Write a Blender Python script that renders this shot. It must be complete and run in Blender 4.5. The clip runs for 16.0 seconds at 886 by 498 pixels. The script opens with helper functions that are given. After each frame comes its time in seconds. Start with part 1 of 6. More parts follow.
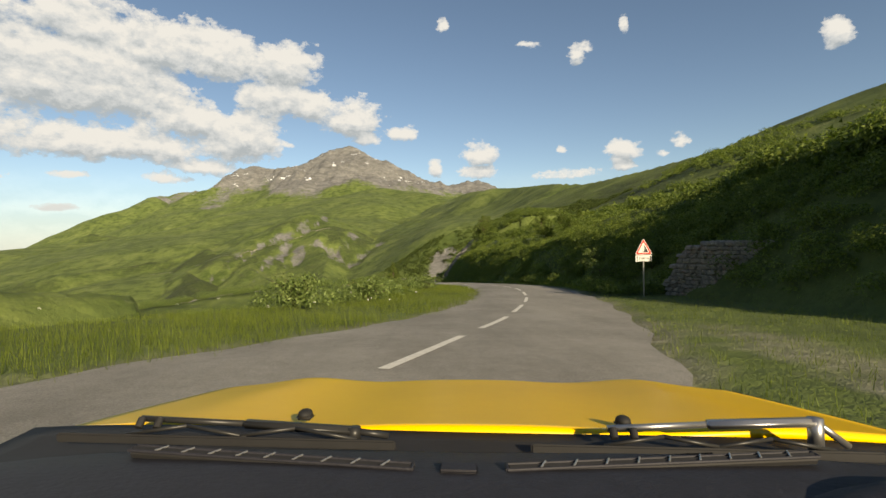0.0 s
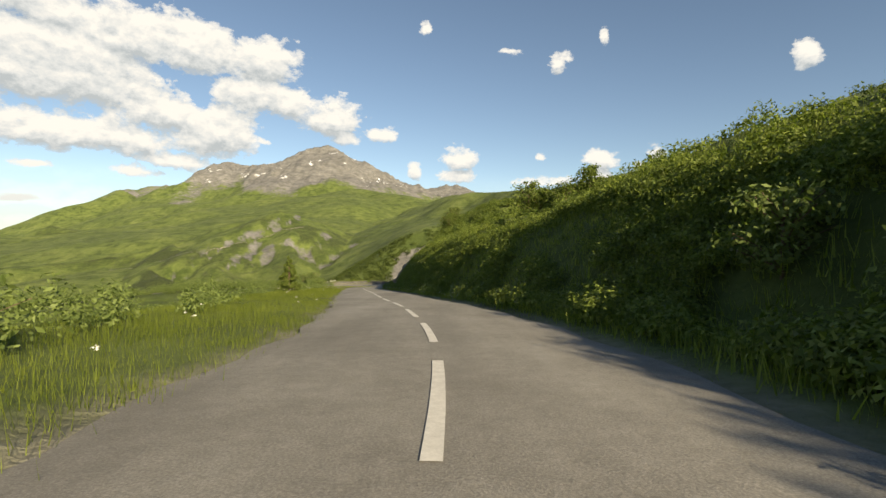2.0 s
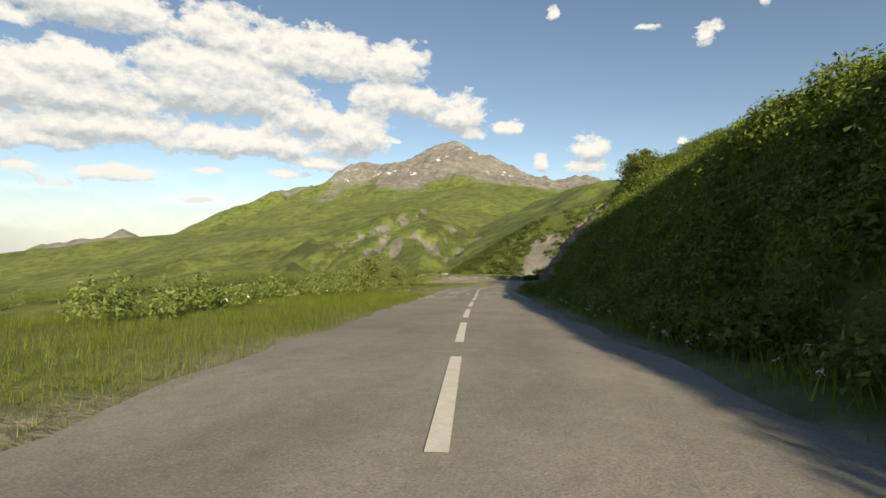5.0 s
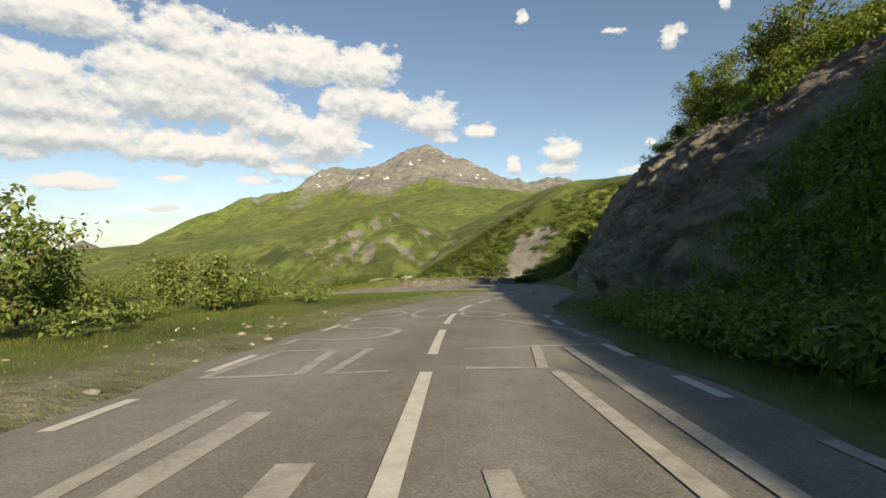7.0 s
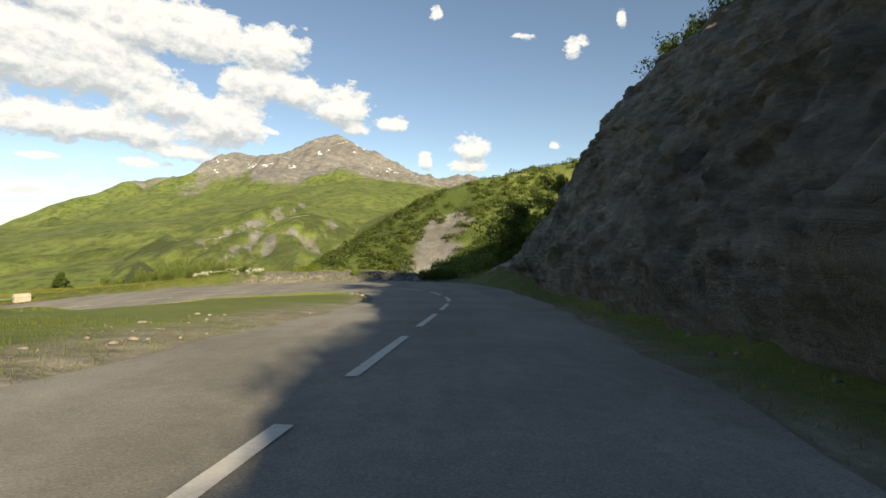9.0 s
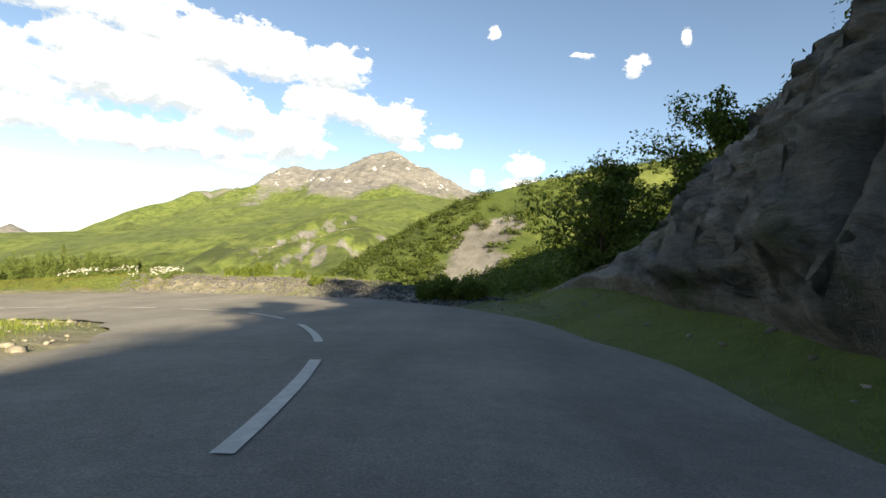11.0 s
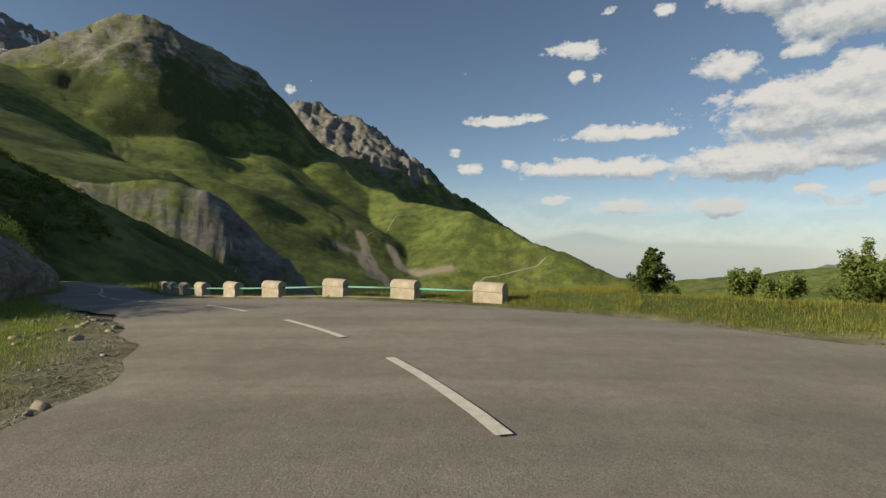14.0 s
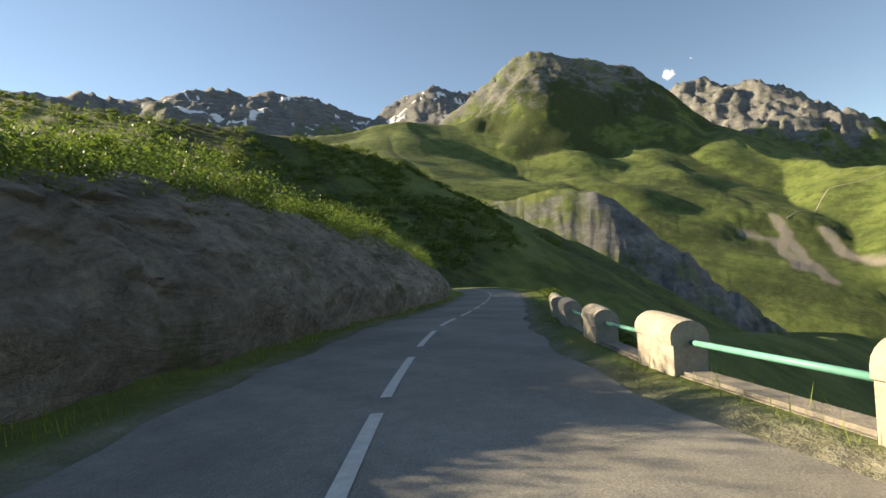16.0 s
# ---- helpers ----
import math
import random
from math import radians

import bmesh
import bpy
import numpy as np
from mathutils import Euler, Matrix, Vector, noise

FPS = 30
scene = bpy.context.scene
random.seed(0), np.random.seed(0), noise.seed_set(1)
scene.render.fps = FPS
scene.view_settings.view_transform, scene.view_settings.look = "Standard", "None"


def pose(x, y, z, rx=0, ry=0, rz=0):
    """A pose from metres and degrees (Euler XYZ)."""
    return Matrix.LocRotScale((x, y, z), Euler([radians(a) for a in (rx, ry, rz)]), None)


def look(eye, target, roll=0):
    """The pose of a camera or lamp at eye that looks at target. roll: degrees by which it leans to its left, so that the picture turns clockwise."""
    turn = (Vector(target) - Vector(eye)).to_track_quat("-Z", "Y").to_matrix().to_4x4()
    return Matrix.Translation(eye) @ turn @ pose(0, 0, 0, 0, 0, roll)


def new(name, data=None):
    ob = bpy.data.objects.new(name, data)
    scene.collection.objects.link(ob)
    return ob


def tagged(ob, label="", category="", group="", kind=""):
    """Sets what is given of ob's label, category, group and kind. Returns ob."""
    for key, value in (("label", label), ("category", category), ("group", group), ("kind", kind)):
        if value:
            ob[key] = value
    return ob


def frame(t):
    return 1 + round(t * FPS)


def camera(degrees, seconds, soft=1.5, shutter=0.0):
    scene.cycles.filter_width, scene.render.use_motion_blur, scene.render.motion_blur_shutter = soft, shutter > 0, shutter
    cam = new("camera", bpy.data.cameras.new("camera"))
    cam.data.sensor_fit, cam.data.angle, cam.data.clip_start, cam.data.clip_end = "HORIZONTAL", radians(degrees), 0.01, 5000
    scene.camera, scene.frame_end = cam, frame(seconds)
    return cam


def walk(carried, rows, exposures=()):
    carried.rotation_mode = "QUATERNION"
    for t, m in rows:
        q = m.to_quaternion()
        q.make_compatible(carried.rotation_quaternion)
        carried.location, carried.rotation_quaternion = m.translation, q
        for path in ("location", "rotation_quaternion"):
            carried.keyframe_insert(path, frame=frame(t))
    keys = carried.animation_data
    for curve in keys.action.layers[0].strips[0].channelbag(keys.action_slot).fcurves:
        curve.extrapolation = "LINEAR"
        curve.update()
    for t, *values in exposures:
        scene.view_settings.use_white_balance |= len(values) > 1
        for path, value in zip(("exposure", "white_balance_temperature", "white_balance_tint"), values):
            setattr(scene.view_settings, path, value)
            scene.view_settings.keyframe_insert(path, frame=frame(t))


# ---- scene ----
# ---- camera and its way ----
cam = camera(85.7, 16.0, soft=1.5)
walk(cam, [
    (0.0, pose(0.00, 0.00, 0.98, 89.17, 1.41, -1.08)),
    (0.5, pose(1.06, 5.94, 0.55, 89.78, 1.06, -8.14)),
    (1.0, pose(2.47, 11.92, 0.14, 89.63, -0.27, -9.95)),
    (1.5, pose(3.78, 17.89, -0.25, 89.85, 0.04, -8.48)),
    (2.0, pose(4.67, 23.97, -0.65, 89.62, -0.28, -3.79)),
    (2.5, pose(5.03, 30.26, -1.06, 89.89, -0.53, 1.18)),
    (3.0, pose(4.87, 36.77, -1.48, 89.56, -0.13, 5.82)),
    (3.5, pose(4.27, 43.43, -1.95, 89.21, 0.89, 9.11)),
    (4.0, pose(3.38, 50.15, -2.48, 89.03, 1.02, 11.22)),
    (4.5, pose(2.41, 56.87, -3.01, 88.95, 0.27, 11.41)),
    (5.0, pose(1.49, 63.53, -3.54, 88.89, -0.06, 11.18)),
    (5.5, pose(0.64, 70.13, -4.08, 88.75, 0.04, 10.52)),
    (6.0, pose(-0.11, 76.64, -4.63, 88.65, 0.55, 9.71)),
    (6.5, pose(-0.82, 83.06, -5.16, 89.06, 1.31, 9.57)),
    (7.0, pose(-1.41, 89.33, -5.63, 89.38, 1.25, 8.20)),
    (7.5, pose(-1.71, 95.42, -6.09, 89.14, 0.84, 5.39)),
    (8.0, pose(-1.70, 101.28, -6.53, 89.31, 0.79, 2.69)),
    (8.5, pose(-1.43, 106.91, -6.95, 89.00, 0.08, 0.13)),
    (9.0, pose(-0.92, 112.31, -7.39, 88.66, -0.08, -2.54)),
    (9.5, pose(-0.22, 117.48, -7.84, 88.47, -0.26, -4.65)),
    (10.0, pose(0.54, 122.44, -8.27, 88.58, -0.65, -5.14)),
    (10.5, pose(1.13, 127.25, -8.66, 89.16, -1.40, -2.99)),
    (11.0, pose(1.23, 131.94, -8.95, 90.65, -2.38, 3.41)),
    (11.5, pose(0.49, 136.40, -9.19, 89.96, -1.35, 14.32)),
    (12.0, pose(-1.17, 140.40, -9.47, 89.74, -0.90, 27.46)),
    (12.5, pose(-3.69, 143.80, -9.76, 89.32, -0.96, 41.23)),
    (13.0, pose(-7.14, 146.43, -10.06, 89.75, -1.59, 57.73)),
    (13.5, pose(-11.44, 148.14, -10.37, 89.81, -2.51, 73.57)),
    (14.0, pose(-16.39, 148.59, -10.68, 90.05, -1.66, 90.79)),
    (14.5, pose(-21.41, 147.60, -10.97, 90.67, -0.54, 107.12)),
    (15.0, pose(-26.00, 145.19, -11.20, 90.95, 1.34, 123.31)),
    (15.5, pose(-30.06, 142.01, -11.45, 90.41, 2.47, 132.22)),
    (16.0, pose(-33.79, 138.66, -11.72, 90.55, 3.41, 135.29)),
], exposures=[(0.0, 0.74, 7800, 8), (2.0, 0.98, 7900, 8), (8.0, 0.9, 7900, 8), (10.8, 1.6, 7800, 8), (12.5, 1.0, 7350, 8), (14.0, 0.45, 7450, 8), (15.0, 0.95, 7700, 8), (16.0, 1.5, 8000, 8)])

# ---- daylight ----
SUN_AZ, SUN_EL = 207.0, 22.0      # degrees, anticlockwise from +y, and above the horizon
sun_way = Vector((-math.sin(radians(SUN_AZ)) * math.cos(radians(SUN_EL)),
                  math.cos(radians(SUN_AZ)) * math.cos(radians(SUN_EL)), math.sin(radians(SUN_EL))))
world = bpy.data.worlds.new("sky")
scene.world = world
world.use_nodes = True
sky = world.node_tree.nodes.new("ShaderNodeTexSky")
sky.sky_type, sky.sun_disc = "NISHITA", False
sky.sun_elevation, sky.sun_rotation = radians(SUN_EL), radians(-SUN_AZ)
sky.altitude, sky.air_density, sky.dust_density, sky.ozone_density = 1800, 1.0, 0.05, 2.0
world.node_tree.links.new(sky.outputs[0], world.node_tree.nodes["Background"].inputs[0])
world.node_tree.nodes["Background"].inputs[1].default_value = 0.075
sun = new("sun", bpy.data.lights.new("sun", "SUN"))
sun.data.energy, sun.data.angle, sun.data.color = 5.0, radians(0.55), (1.0, 0.88, 0.69)
sun.matrix_world = look((0, 0, 60), Vector((0, 0, 60)) - sun_way)
tagged(sun, kind="structure")

# ---- noise ----
RNG = np.random.default_rng(7)
LAT = RNG.random((256, 256))


def vnoise(x, y):
    """Smooth value noise, 0 to 1."""
    xi, yi = np.floor(x).astype(int), np.floor(y).astype(int)
    u, v = x - xi, y - yi
    u, v = u * u * (3 - 2 * u), v * v * (3 - 2 * v)
    a, b = LAT[xi % 256, yi % 256], LAT[(xi + 1) % 256, yi % 256]
    c, d = LAT[xi % 256, (yi + 1) % 256], LAT[(xi + 1) % 256, (yi + 1) % 256]
    return (a * (1 - u) + b * u) * (1 - v) + (c * (1 - u) + d * u) * v


def fbm(x, y, octaves=5, ridged=False, gain=0.5):
    total, amp, norm = 0.0, 1.0, 0.0
    for k in range(octaves):
        n = vnoise(x * 2 ** k + 17.3 * k, y * 2 ** k + 9.1 * k)
        n = 1 - np.abs(2 * n - 1) if ridged else n
        total, norm, amp = total + n * amp, norm + amp, amp * gain
    return total / norm


def smooth(a, b, x):
    t = np.clip((x - a) / (b - a), 0, 1)
    return t * t * (3 - 2 * t)


# ---- materials ----
def material(name, rough=0.9, metal=0.0):
    m = bpy.data.materials.new(name)
    m.use_nodes = True
    b = m.node_tree.nodes["Principled BSDF"]
    b.inputs["Roughness"].default_value, b.inputs["Metallic"].default_value = rough, metal
    b.inputs["Specular IOR Level"].default_value = 0.3
    return m, m.node_tree, b


def noise_node(nt, scale, detail=6, rough=0.6, stretch=None, distortion=0.0):
    tex, co = nt.nodes.new("ShaderNodeTexNoise"), nt.nodes.new("ShaderNodeTexCoord")
    tex.inputs["Scale"].default_value, tex.inputs["Detail"].default_value = scale, detail
    tex.inputs["Roughness"].default_value, tex.inputs["Distortion"].default_value = rough, distortion
    if stretch:
        mp = nt.nodes.new("ShaderNodeMapping")
        mp.inputs["Scale"].default_value = stretch
        nt.links.new(co.outputs["Object"], mp.inputs[0])
        nt.links.new(mp.outputs[0], tex.inputs["Vector"])
    else:
        nt.links.new(co.outputs["Object"], tex.inputs["Vector"])
    return tex.outputs["Fac"]


def ramp(nt, fac, stops):
    r = nt.nodes.new("ShaderNodeValToRGB")
    nt.links.new(fac, r.inputs[0])
    els = r.color_ramp.elements
    while len(els) < len(stops):
        els.new(0.5)
    for e, (pos, col) in zip(els, stops):
        e.position, e.color = pos, (*col, 1) if len(col) == 3 else col
    return r.outputs[0]


def grey(v):
    return (v, v, v)


def mix(nt, fac, a, b, how="MIX"):
    n = nt.nodes.new("ShaderNodeMix")
    n.data_type, n.blend_type = "RGBA", how
    for sock, val in ((n.inputs[0], fac), (n.inputs[6], a), (n.inputs[7], b)):
        if hasattr(val, "links"):
            nt.links.new(val, sock)
        elif isinstance(val, (int, float)):
            sock.default_value = val
        else:
            sock.default_value = (*val, 1)
    return n.outputs[2]


def bump(nt, bsdf, height, strength=0.4, distance=0.05):
    n = nt.nodes.new("ShaderNodeBump")
    n.inputs["Strength"].default_value, n.inputs["Distance"].default_value = strength, distance
    nt.links.new(height, n.inputs["Height"])
    nt.links.new(n.outputs[0], bsdf.inputs["Normal"])


def channel(nt, name):
    a = nt.nodes.new("ShaderNodeAttribute")
    a.attribute_name = name
    return a.outputs["Fac"]


def maths(nt, op, a, b=0.0):
    n = nt.nodes.new("ShaderNodeMath")
    n.operation = op
    for sock, val in ((n.inputs[0], a), (n.inputs[1], b)):
        if hasattr(val, "links"):
            nt.links.new(val, sock)
        else:
            sock.default_value = val
    return n.outputs[0]


def plain(name, colour, rough=0.6, metal=0.0, vary=0.25, scale=8.0, bumpy=0.0):
    """A surface of one colour with grain and blotches."""
    m, nt, b = material(name, rough, metal)
    lo = tuple(c * (1 - vary) for c in colour)
    hi = tuple(min(1, c * (1 + vary)) for c in colour)
    f = maths(nt, "ADD", maths(nt, "MULTIPLY", noise_node(nt, scale), 0.6), maths(nt, "MULTIPLY", noise_node(nt, scale * 7), 0.4))
    nt.links.new(ramp(nt, f, [(0.3, lo), (0.7, hi)]), b.inputs["Base Color"])
    if bumpy:
        bump(nt, b, noise_node(nt, scale * 5), 0.5, bumpy)
    return m


def make_ground():
    m, nt, b = material("alpine_ground", 0.95)
    big, mid, fine = noise_node(nt, 0.012, 8), noise_node(nt, 0.16, 8), noise_node(nt, 3.0, 6)
    f = maths(nt, "ADD", maths(nt, "ADD", maths(nt, "MULTIPLY", big, 0.5), maths(nt, "MULTIPLY", mid, 0.35)), maths(nt, "MULTIPLY", fine, 0.25))
    grass = ramp(nt, f, [(0.38, (0.050, 0.073, 0.020)), (0.52, (0.095, 0.130, 0.032)), (0.63, (0.140, 0.175, 0.048)), (0.75, (0.178, 0.195, 0.078))])
    scrub = ramp(nt, noise_node(nt, 0.035, 9, 0.65), [(0.46, (1, 1, 1)), (0.60, (0.52, 0.58, 0.50))])
    grass = mix(nt, 1.0, grass, scrub, "MULTIPLY")
    strata = noise_node(nt, 0.02, 10, 0.7, (1.0, 1.0, 3.0), 0.6)
    rock = ramp(nt, strata, [(0.3, (0.092, 0.092, 0.09)), (0.5, (0.17, 0.17, 0.165)), (0.7, (0.27, 0.268, 0.262))])
    rockd = ramp(nt, noise_node(nt, 0.15, 10, 0.75), [(0.35, grey(0.55)), (0.65, grey(1.15))])
    rock = mix(nt, 1.0, rock, rockd, "MULTIPLY")
    dirt = ramp(nt, noise_node(nt, 1.6, 10, 0.7), [(0.3, (0.105, 0.095, 0.075)), (0.55, (0.24, 0.22, 0.185)), (0.75, (0.35, 0.33, 0.29))])
    edge = maths(nt, "MULTIPLY", maths(nt, "SUBTRACT", maths(nt, "ADD", noise_node(nt, 0.03, 10, 0.7), maths(nt, "MULTIPLY", noise_node(nt, 0.4, 6), 0.4)), 0.7), 1.6)

    def masked(name, width=0.16):
        v = maths(nt, "ADD", channel(nt, name), edge)
        return ramp(nt, v, [(0.5 - width, grey(0)), (0.5 + width, grey(1))])
    brush = ramp(nt, noise_node(nt, 0.25, 8, 0.7), [(0.35, (0.018, 0.030, 0.008)), (0.65, (0.070, 0.092, 0.026))])
    col = mix(nt, masked("scrub", 0.2), grass, brush)
    col = mix(nt, masked("rock"), col, rock)
    col = mix(nt, masked("dirt", 0.3), col, dirt)
    col = mix(nt, masked("snow", 0.03), col, (0.75, 0.78, 0.82))
    nt.links.new(col, b.inputs["Base Color"])
    bump(nt, b, maths(nt, "ADD", maths(nt, "MULTIPLY", noise_node(nt, 0.05, 12, 0.7), 6.0), noise_node(nt, 0.8, 8, 0.7)), 0.42, 1.2)
    return m


GROUND = make_ground()


def make_asphalt():
    m, nt, b = material("worn_asphalt", 0.88)
    grain, patch, wear = noise_node(nt, 60, 4, 0.7), noise_node(nt, 0.45, 6), noise_node(nt, 5, 8, 0.7)
    base = ramp(nt, patch, [(0.3, (0.176, 0.169, 0.152)), (0.6, (0.232, 0.224, 0.203)), (0.8, (0.262, 0.253, 0.23))])
    base = mix(nt, 1.0, base, ramp(nt, grain, [(0.25, grey(0.6)), (0.5, grey(1.0)), (0.75, grey(1.5))]), "MULTIPLY")
    base = mix(nt, 1.0, base, ramp(nt, wear, [(0.3, grey(0.85)), (0.7, grey(1.1))]), "MULTIPLY")
    vor, co = nt.nodes.new("ShaderNodeTexVoronoi"), nt.nodes.new("ShaderNodeTexCoord")
    vor.feature, vor.inputs["Scale"].default_value = "DISTANCE_TO_EDGE", 0.55
    warp = nt.nodes.new("ShaderNodeVectorMath")
    warp.operation = "ADD"
    tex = nt.nodes.new("ShaderNodeTexNoise")
    tex.inputs["Scale"].default_value, tex.inputs["Detail"].default_value = 1.4, 6
    nt.links.new(co.outputs["Object"], tex.inputs["Vector"])
    nt.links.new(co.outputs["Object"], warp.inputs[0])
    nt.links.new(tex.outputs["Color"], warp.inputs[1])
    nt.links.new(warp.outputs[0], vor.inputs["Vector"])
    crack = ramp(nt, vor.outputs["Distance"], [(0.0, grey(1)), (0.012, grey(0))])
    crack = maths(nt, "MULTIPLY", crack, ramp(nt, noise_node(nt, 0.22, 4), [(0.50, grey(0)), (0.62, grey(0.14))]))
    base = mix(nt, crack, base, (0.03, 0.029, 0.027))
    stripe = ramp(nt, noise_node(nt, 0.6, 5, 0.6, (1.0, 0.07, 1.0)), [(0.35, grey(0.84)), (0.65, grey(1.12))])
    base = mix(nt, 1.0, base, stripe, "MULTIPLY")
    nt.links.new(base, b.inputs["Base Color"])
    bump(nt, b, maths(nt, "ADD", grain, wear), 0.5, 0.012)
    return m


ASPHALT = make_asphalt()


def make_leaf(name, dark, light, through_it=0.35):
    m, nt, b = material(name, 0.6)
    info = nt.nodes.new("ShaderNodeNewGeometry")
    f = maths(nt, "ADD", maths(nt, "MULTIPLY", info.outputs["Random Per Island"], 0.55), maths(nt, "MULTIPLY", noise_node(nt, 0.35, 4), 0.45))
    col = ramp(nt, f, [(0.2, dark), (0.8, light)])
    nt.links.new(col, b.inputs["Base Color"])
    tr = nt.nodes.new("ShaderNodeBsdfTranslucent")
    nt.links.new(mix(nt, 1.0, col, (1.1, 1.25, 0.6), "MULTIPLY"), tr.inputs[0])
    sh = nt.nodes.new("ShaderNodeMixShader")
    sh.inputs[0].default_value = through_it
    nt.links.new(b.outputs[0], sh.inputs[1])
    nt.links.new(tr.outputs[0], sh.inputs[2])
    nt.links.new(sh.outputs[0], nt.nodes["Material Output"].inputs[0])
    return m


LEAF = make_leaf("shrub_leaf", (0.050, 0.082, 0.014), (0.168, 0.218, 0.043))
LEAF_ALDER = make_leaf("alder_leaf", (0.062, 0.100, 0.018), (0.215, 0.27, 0.055))
LEAF_PINE = make_leaf("dwarf_pine_leaf", (0.034, 0.058, 0.012), (0.115, 0.150, 0.034))
LEAF_PALE = make_leaf("willow_leaf", (0.08, 0.12, 0.03), (0.20, 0.26, 0.08))
LEAF_DARK = make_leaf("spruce_leaf", (0.03, 0.055, 0.012), (0.09, 0.14, 0.03))
BLADE = make_leaf("grass_blade", (0.125, 0.175, 0.028), (0.30, 0.35, 0.075), 0.42)
BLADE_DRY = make_leaf("dry_grass_blade", (0.12, 0.118, 0.028), (0.31, 0.285, 0.08), 0.4)
FLOWER = plain("white_flower", (0.75, 0.76, 0.70), 0.7, vary=0.1)
BARK = plain("bark", (0.12, 0.085, 0.06), 0.9, vary=0.4, scale=20, bumpy=0.02)
PAINT = plain("road_paint", (0.55, 0.54, 0.50), 0.75, vary=0.22, scale=9)
CONCRETE = plain("weathered_concrete", (0.34, 0.312, 0.265), 0.9, vary=0.35, scale=4, bumpy=0.02)
GREEN_STEEL = plain("green_painted_steel", (0.13, 0.36, 0.30), 0.45, vary=0.18, scale=10)
ZINC = plain("galvanised_steel", (0.45, 0.45, 0.44), 0.4, 0.8, 0.12, 14)
SIGN_WHITE = plain("sign_white", (0.55, 0.545, 0.52), 0.4, vary=0.06)
SIGN_RED = plain("sign_red", (0.48, 0.04, 0.03), 0.4, vary=0.1)
BLACK = plain("sign_black", (0.02, 0.02, 0.02), 0.5, vary=0.1)
STONE = plain("field_stone", (0.22, 0.20, 0.175), 0.9, vary=0.45, scale=6, bumpy=0.04)
SLATE = plain("broken_slate", (0.098, 0.098, 0.1), 0.85, vary=0.6, scale=9, bumpy=0.03)
PALE_STONE = plain("pale_limestone", (0.24, 0.225, 0.19), 0.9, vary=0.45, scale=7, bumpy=0.03)
WALL_STONE = plain("lichened_wall_stone", (0.30, 0.275, 0.235), 0.9, vary=0.5, scale=5, bumpy=0.05)


def make_cliff():
    m, nt, b = material("slate_cliff", 0.9)
    strata = noise_node(nt, 0.35, 12, 0.72, (1.0, 0.5, 2.2), 0.8)
    col = ramp(nt, strata, [(0.30, (0.14, 0.125, 0.11)), (0.46, (0.28, 0.255, 0.225)), (0.60, (0.40, 0.37, 0.33)), (0.72, (0.56, 0.53, 0.48))])
    col = mix(nt, 1.0, col, ramp(nt, noise_node(nt, 4, 8, 0.75), [(0.3, grey(0.6)), (0.7, grey(1.2))]), "MULTIPLY")
    co, mp, vor = nt.nodes.new("ShaderNodeTexCoord"), nt.nodes.new("ShaderNodeMapping"), nt.nodes.new("ShaderNodeTexVoronoi")
    mp.inputs["Rotation"].default_value, mp.inputs["Scale"].default_value = (0.6, 0.5, 0.3), (0.7, 0.5, 3.4)
    warp, tex = nt.nodes.new("ShaderNodeVectorMath"), nt.nodes.new("ShaderNodeTexNoise")
    tex.inputs["Scale"].default_value, tex.inputs["Detail"].default_value = 0.9, 10
    nt.links.new(co.outputs["Object"], tex.inputs["Vector"])
    nt.links.new(co.outputs["Object"], warp.inputs[0])
    nt.links.new(tex.outputs["Color"], warp.inputs[1])
    nt.links.new(warp.outputs[0], mp.inputs[0])
    nt.links.new(mp.outputs[0], vor.inputs["Vector"])
    vor.feature, vor.inputs["Scale"].default_value = "DISTANCE_TO_EDGE", 1.3
    joint = ramp(nt, vor.outputs["Distance"], [(0.0, grey(0.8)), (0.03, grey(0.97)), (0.3, grey(1.05))])
    col = mix(nt, 1.0, col, joint, "MULTIPLY")
    moss = ramp(nt, noise_node(nt, 0.4, 8, 0.7), [(0.56, grey(0)), (0.68, grey(0.8))])
    col = mix(nt, moss, col, (0.09, 0.12, 0.03))
    nt.links.new(col, b.inputs["Base Color"])
    bump(nt, b, maths(nt, "ADD", maths(nt, "ADD", strata, maths(nt, "MULTIPLY", joint, 0.35)), maths(nt, "MULTIPLY", noise_node(nt, 2.5, 12, 0.75), 0.7)), 1.0, 0.5)
    return m


CLIFF = make_cliff()


# ---- mesh helpers ----
def fill(me, verts, faces):
    """Puts vertices and faces of one corner count into a mesh."""
    v, f = np.asarray(verts, np.float32), np.asarray(faces, np.int32)
    me.vertices.add(len(v))
    me.vertices.foreach_set("co", v.ravel())
    me.loops.add(f.size)
    me.loops.foreach_set("vertex_index", f.ravel())
    me.polygons.add(len(f))
    me.polygons.foreach_set("loop_start", np.arange(0, f.size, f.shape[1], dtype=np.int32))
    me.update(calc_edges=True)


def mesh_object(name, verts, faces, mat, parent=None, shade=False):
    me = bpy.data.meshes.new(name)
    fill(me, verts, faces)
    me.materials.append(mat)
    if shade:
        me.polygons.foreach_set("use_smooth", np.ones(len(me.polygons), bool))
    me.update()
    ob = new(name, me)
    ob.parent = parent
    return ob


